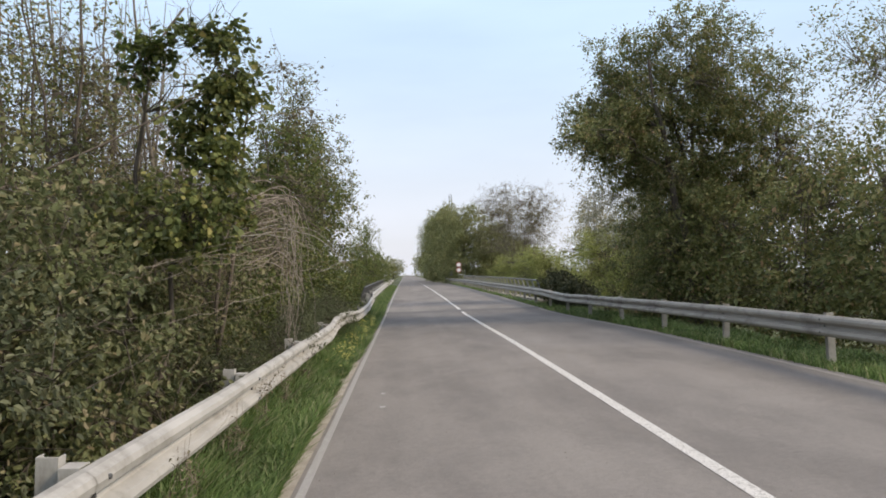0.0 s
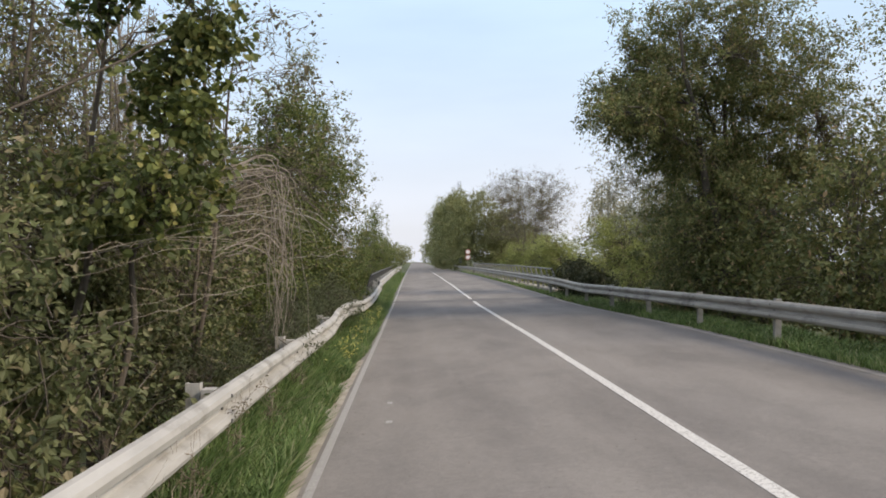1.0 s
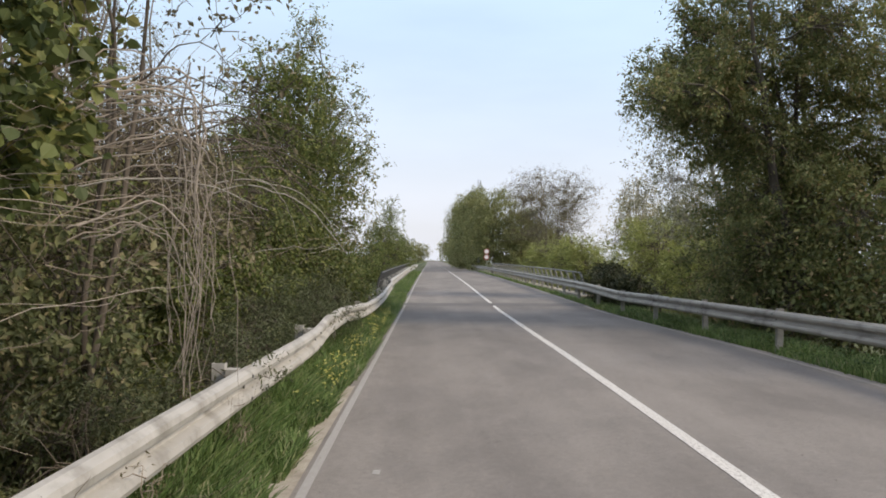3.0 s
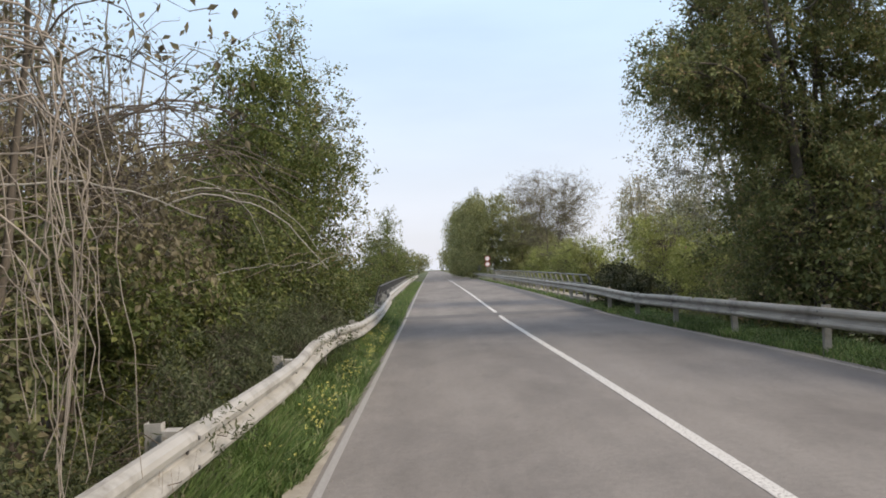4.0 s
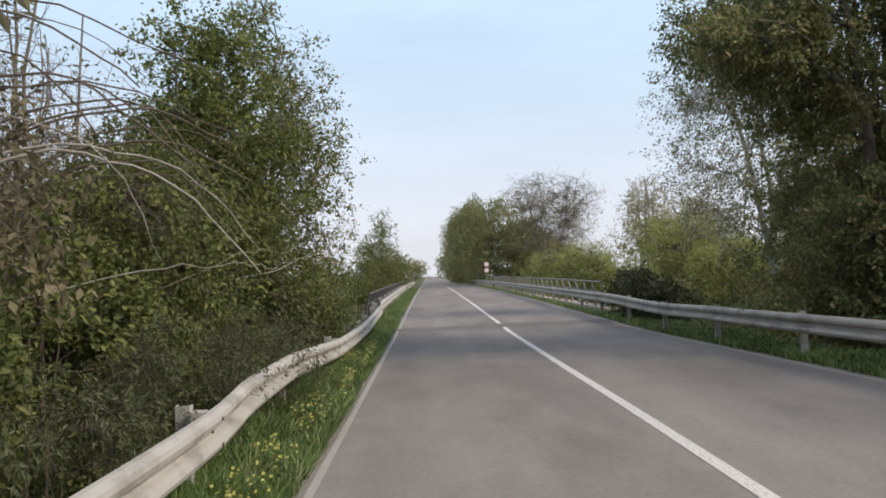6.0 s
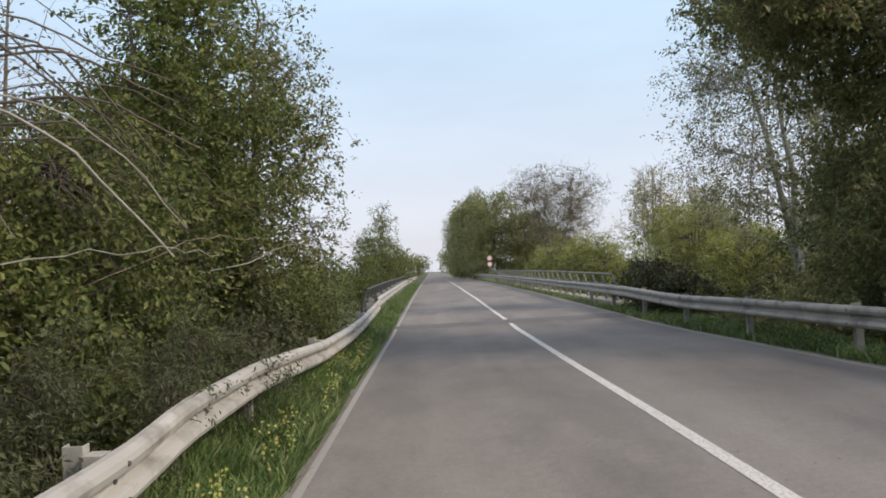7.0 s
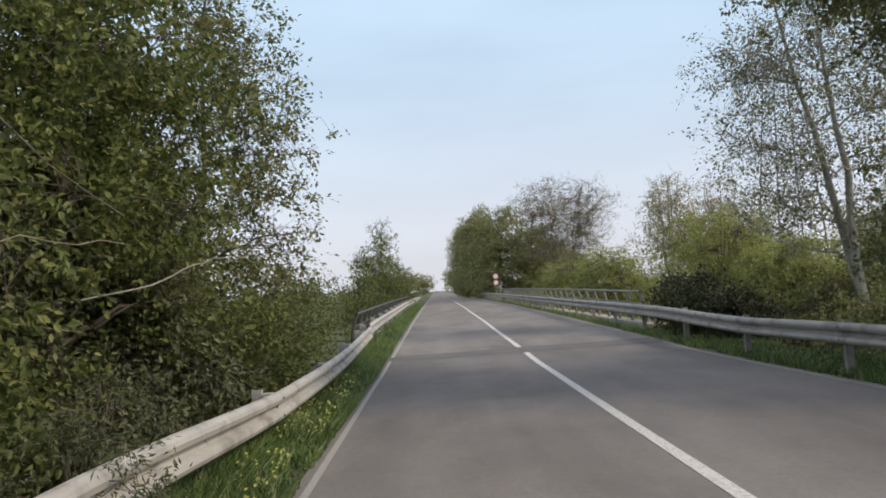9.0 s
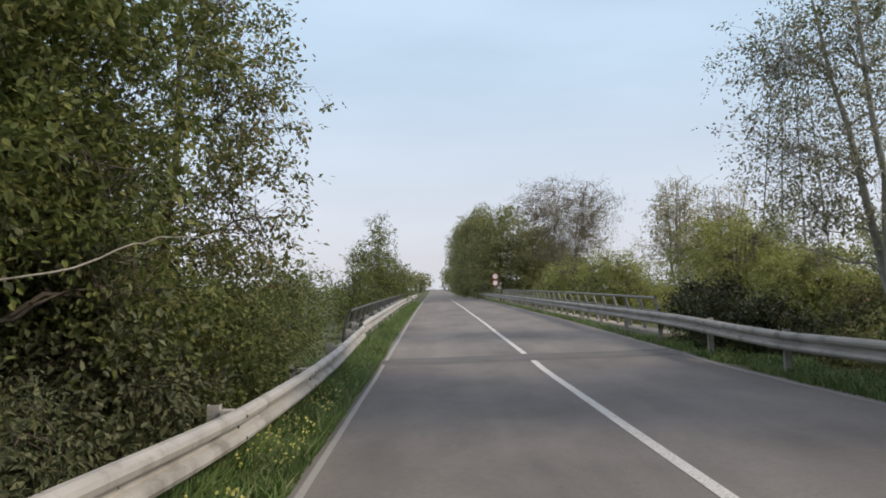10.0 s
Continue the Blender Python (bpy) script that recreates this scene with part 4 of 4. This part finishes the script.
tree("poplar", at_ground(13.05, 34.8), 11.0, 0.17,
     [(-2.4, 0, 6.6, 2.4, 2.4, 2.2), (-1.2, 0, 9.2, 2.6, 2.4, 2.3), (-3.2, 0.5, 8.6, 1.7, 1.7, 1.6), (1.2, 0, 7.0, 2.6, 2.4, 2.4), (-0.6, 0, 11.4, 1.9, 1.8, 1.6), (-2.0, 0, 4.4, 1.8, 1.8, 1.3), (0.8, 0, 4.0, 2.2, 2.0, 1.5)],
     1250, 24, 0.10, LEAF_POPLAR, BARK_POPLAR, "silvery poplar with pale trunk and sparse leaves", lean=(-1.6, 0), stems=2, fork=0.06, spread=0.27, bare=420, bare_r=0.008, gap=0.2)
for x, y, h, r in ((7.5, 30.2, 1.3, 0.75), (7.3, 31.9, 1.5, 0.85), (7.2, 33.8, 1.5, 0.8)):
    tree("bramble", at_ground(x, y), h, 0.03, [(-0.2, 0, h * 0.45, r, r * 1.2, h * 0.5), (-0.2, 0.3, h * 0.85, r * 0.6, r * 0.7, h * 0.2)], 170, 36, 0.09, LEAF_BRAMBLE, BARK, "low dark bramble behind the guard rail", "shrub", "brambles", stems=5, spread=0.18)
for x, y, h, r in ((12.5, 45, 5.0, 3.0), (15.5, 50, 5.2, 3.2), (13.0, 40, 3.4, 2.4), (10.8, 58, 4.0, 2.8), (10.5, 70, 4.0, 3.0), (17.5, 42, 4.4, 2.8), (15.0, 66, 2.6, 2.8), (20.5, 58, 4.2, 3.4), (12.4, 80, 2.6, 3.0)):
    tree("willow_bush", at_ground(x, y), h, 0.07, [(0, 0, h * 0.45, r, r, h * 0.5), (0.2, 0.2, h * 0.8, r * 0.8, r * 0.8, h * 0.35)], 560, 34, 0.15, LEAF_WILLOW, BARK, "rounded yellow-green willow bush", "shrub", "willow bushes", stems=5, spread=0.25, width=0.35)
for x, y, h, r in ((17.5, 67, 9.6, 3.1), (23.8, 75, 10.2, 3.2)):
    tree("pale_tree", at_ground(x, y), h, 0.16, [(0, 0, h * 0.55, r, r, h * 0.28), (0, 0, h * 0.82, r * 0.75, r * 0.75, h * 0.22), (r * 0.5, 0, h * 0.4, r * 0.8, r * 0.8, h * 0.25)], 620, 26, 0.14, LEAF_PALE, BARK_PALE, "pale tree with only few leaves on it", "tree", "pale trees", spread=0.35, stems=5, bare=250, bare_r=0.016, fork=0.10)
for x, y, h, r in ((13.8, 91, 13.7, 5.0),):
    tree("twiggy_tree", at_ground(x, y), h * 0.9, 0.11, [(-r * 0.4, 0, h * 0.75, r * 0.75, r, h * 0.25), (r * 0.4, 0, h * 0.7, r * 0.75, r, h * 0.28), (0, 0, h * 0.5, r, r, h * 0.25)], 1500, 17, 0.12, LEAF_TWIGGY, BARK_MID, "grey twiggy tree nearly without leaves", "tree", "twiggy trees", spread=0.45, stems=8, bare=1300, bare_r=0.012, fork=0.2, gap=-0.2)
for x, y, h, r in ((8.4, 104, 11.3, 4.9), (11.9, 102, 9.4, 3.4), (6.6, 118, 12.0, 3.6), (7.0, 138, 14.0, 4.0), (7.4, 160, 15.5, 4.2), (7.8, 190, 17.0, 4.6), (8.2, 225, 18.0, 4.8), (8.0, 176, 7.0, 3.4), (6.6, 146, 6.0, 3.0), (6.4, 128, 5.0, 2.8), (15.5, 112, 8.0, 4.5), (19.0, 120, 7.0, 4.5)):
    tree("roadside_tree", at_ground(x, y), h * 0.9, 0.2, [(0, 0, h * 0.30, r, r, h * 0.3), (0, 0, h * 0.62, r * 0.95, r, h * 0.28), (0.3, 0, h * 0.84, r * 0.65, r * 0.7, h * 0.17)], 900, 30, 0.22, LEAF_FAR, BARK, "rounded dull green tree along the far road", "tree", "far roadside trees", spread=0.42, twigs=False)
for x, y, h, r in ((-14, 420, 14, 7), (-7, 460, 12, 7), (12, 480, 15, 8), (20, 430, 16, 8), (-24, 440, 13, 8)):
    tree("distant_tree", at_ground(x, y), h, 0.3, [(0, 0, h * 0.5, r, r, h * 0.5)], 200, 14, 0.9, LEAF_FAR, BARK, "distant grey-green tree at the end of the road", "tree", "distant trees", spread=1.2, twigs=False)


# ---- grass and flowers ----
def grass(name, xs0, xs1, y0, y1, count, tall, label, low=0.4):
    y = rng.uniform(y0, y1, size=count)
    x = rng.uniform(xs0, xs1, size=count)
    tuft = np.array([noise.noise(Vector((a * 1.6, b * 0.9, 3.0))) for a, b in zip(x, y)])
    keep = (tuft > -0.42) & ((xs0 < 0) | (rng.uniform(size=count) < np.clip((xs1 - x) / 0.6, 0, 1)))
    x, y, tuft = x[keep], y[keep], tuft[keep]
    n = len(x)
    foot = np.stack([x, y, ground_z(x, y) - 0.01], -1)
    h = tall * (low + rng.uniform(0, 0.6, n) + 0.5 * np.clip(tuft, -0.4, 0.6))[:, None]
    h *= 1 + 0.6 * np.clip((-1.15 - x) / 0.4, 0, 1)[:, None]
    turn = rng.uniform(0, 2 * np.pi, n)
    side = np.stack([np.cos(turn), np.sin(turn), 0 * turn], -1)
    bend = np.stack([np.cos(turn + 1.2), np.sin(turn + 1.2), 0 * turn], -1) * rng.uniform(0.2, 1.1, (n, 1)) * h
    w = rng.uniform(0.005, 0.013, (n, 1))
    up = np.array([0, 0, 1.0])
    v = np.stack([foot - side * w, foot + side * w, foot + up * h * 0.6 + bend * 0.35 + side * w * 0.8, foot + up * h * 0.6 + bend * 0.35 - side * w * 0.8,
                  foot + up * h + bend + side * w * 0.15, foot + up * h + bend - side * w * 0.15], 1)
    i = np.arange(n)[:, None] * 6
    f = np.concatenate([i + np.array([[0, 1, 2, 3]]), i + np.array([[3, 2, 4, 5]])])
    return tagged(new(name, mesh_from(name, v.reshape(-1, 3), f, GRASS)), label, "grass", kind="stuff")


grass("grass", -1.95, -0.98, 1.0, 14, 52000, 0.27, "uneven green verge grass under the guard rail")
grass("grass", -1.90, -0.90, 14, 34, 40000, 0.25, "uneven green verge grass under the guard rail")
grass("grass", -1.72, -0.92, 34, 90, 15000, 0.25, "short green grass along the bridge edge")
grass("grass", 5.88, 7.7, 4, 36, 40000, 0.20, "green verge grass behind the road edge")
grass("grass", 5.92, 6.55, 36, 95, 10000, 0.22, "short grass along the bridge edge")


def broad_weeds(count, x0, x1, y0, y1):
    x, y = rng.uniform(x0, x1, count * 3), rng.uniform(y0, y1, count * 3)
    lush = np.array([noise.noise(Vector((a * 2.2, b * 1.3, 9.0))) for a, b in zip(x, y)])
    x, y, lush = x[lush > 0.05][:count], y[lush > 0.05][:count], lush[lush > 0.05][:count]
    at = np.stack([x, y, ground_z(x, y) + rng.uniform(0.02, 0.10, len(x)) + lush * 0.28 * rng.uniform(0, 1, len(x))], -1)
    return tagged(new("broad_weeds", leaves_mesh("broad_weeds", at, 0.045, LEAF_VERGE, -0.2, 0.6)), "low broad-leaved weeds among the verge grass", "weed", kind="stuff")


broad_weeds(16000, -1.75, -0.98, 1.5, 18)
broad_weeds(12000, -1.75, -0.95, 18, 34)
broad_weeds(12000, 6.0, 7.3, 8, 34)


def flowers(count, y0, y1):
    y = rng.normal((y0 + y1) / 2, (y1 - y0) / 4, size=count)
    x = rng.uniform(-1.35, -0.95, size=count)
    lush = np.array([noise.noise(Vector((a * 3.0, b * 1.1, 5.0))) for a, b in zip(x, y)]) > -0.05
    x, y = x[lush], y[lush]
    count = len(x)
    z = ground_z(x, y) + rng.uniform(0.17, 0.36, count)
    k = 5
    ang = np.arange(k) * 2 * np.pi / k
    v, f = [], []
    for i in range(count):
        c = np.array([x[i], y[i], z[i]])
        t = rng.normal(size=3) * 0.5 + np.array([0, -0.5, 0.9])
        t /= np.linalg.norm(t)
        a = np.cross(t, [1, 0, 0])
        a /= np.linalg.norm(a)
        b = np.cross(t, a)
        for g in ang:
            d, e = a * np.cos(g) + b * np.sin(g), a * np.cos(g + 0.9) + b * np.sin(g + 0.9)
            s = 0.0115
            f.append(np.arange(4) + len(v))
            v.extend([c, c + d * s + t * 0.003, c + (d + e) * s * 0.75, c + e * s + t * 0.003])
    return tagged(new("wildflowers", mesh_from("wildflowers", np.array(v), np.array(f), PETAL)), "small yellow wildflowers in the verge grass", "flower", kind="stuff")


flowers(260, 11, 17)
flowers(760, 15.5, 27)


def road_specks(count):
    """Loose grit and flakes on the asphalt."""
    v, f = [], []
    for i in range(count):
        x, y = rng.uniform(-0.7, 5.7), rng.uniform(2, 32)
        if rng.uniform() < 0.5:
            x = rng.choice([-0.72, 5.68]) + abs(rng.normal()) * 0.12 * (1 if i % 2 else -1)
        r = rng.uniform(0.004, 0.014)
        z = float(road_top(x, y))
        n = len(v)
        for a in range(5):
            q = r * rng.uniform(0.7, 1.3)
            v.append((x + q * math.cos(a * 1.257), y + q * math.sin(a * 1.257), z))
        v.append((x, y, z + r * 0.7))
        f.extend([(n + a, n + (a + 1) % 5, n + 5) for a in range(5)])
    return tagged(new("grit", mesh_from("grit", np.array(v), np.array(f), GRIT)), "scattered grit and pebbles on the asphalt", "gravel", kind="stuff")


GRIT = plain_material("grit", (0.24, 0.22, 0.20), 0.9)
road_specks(900)
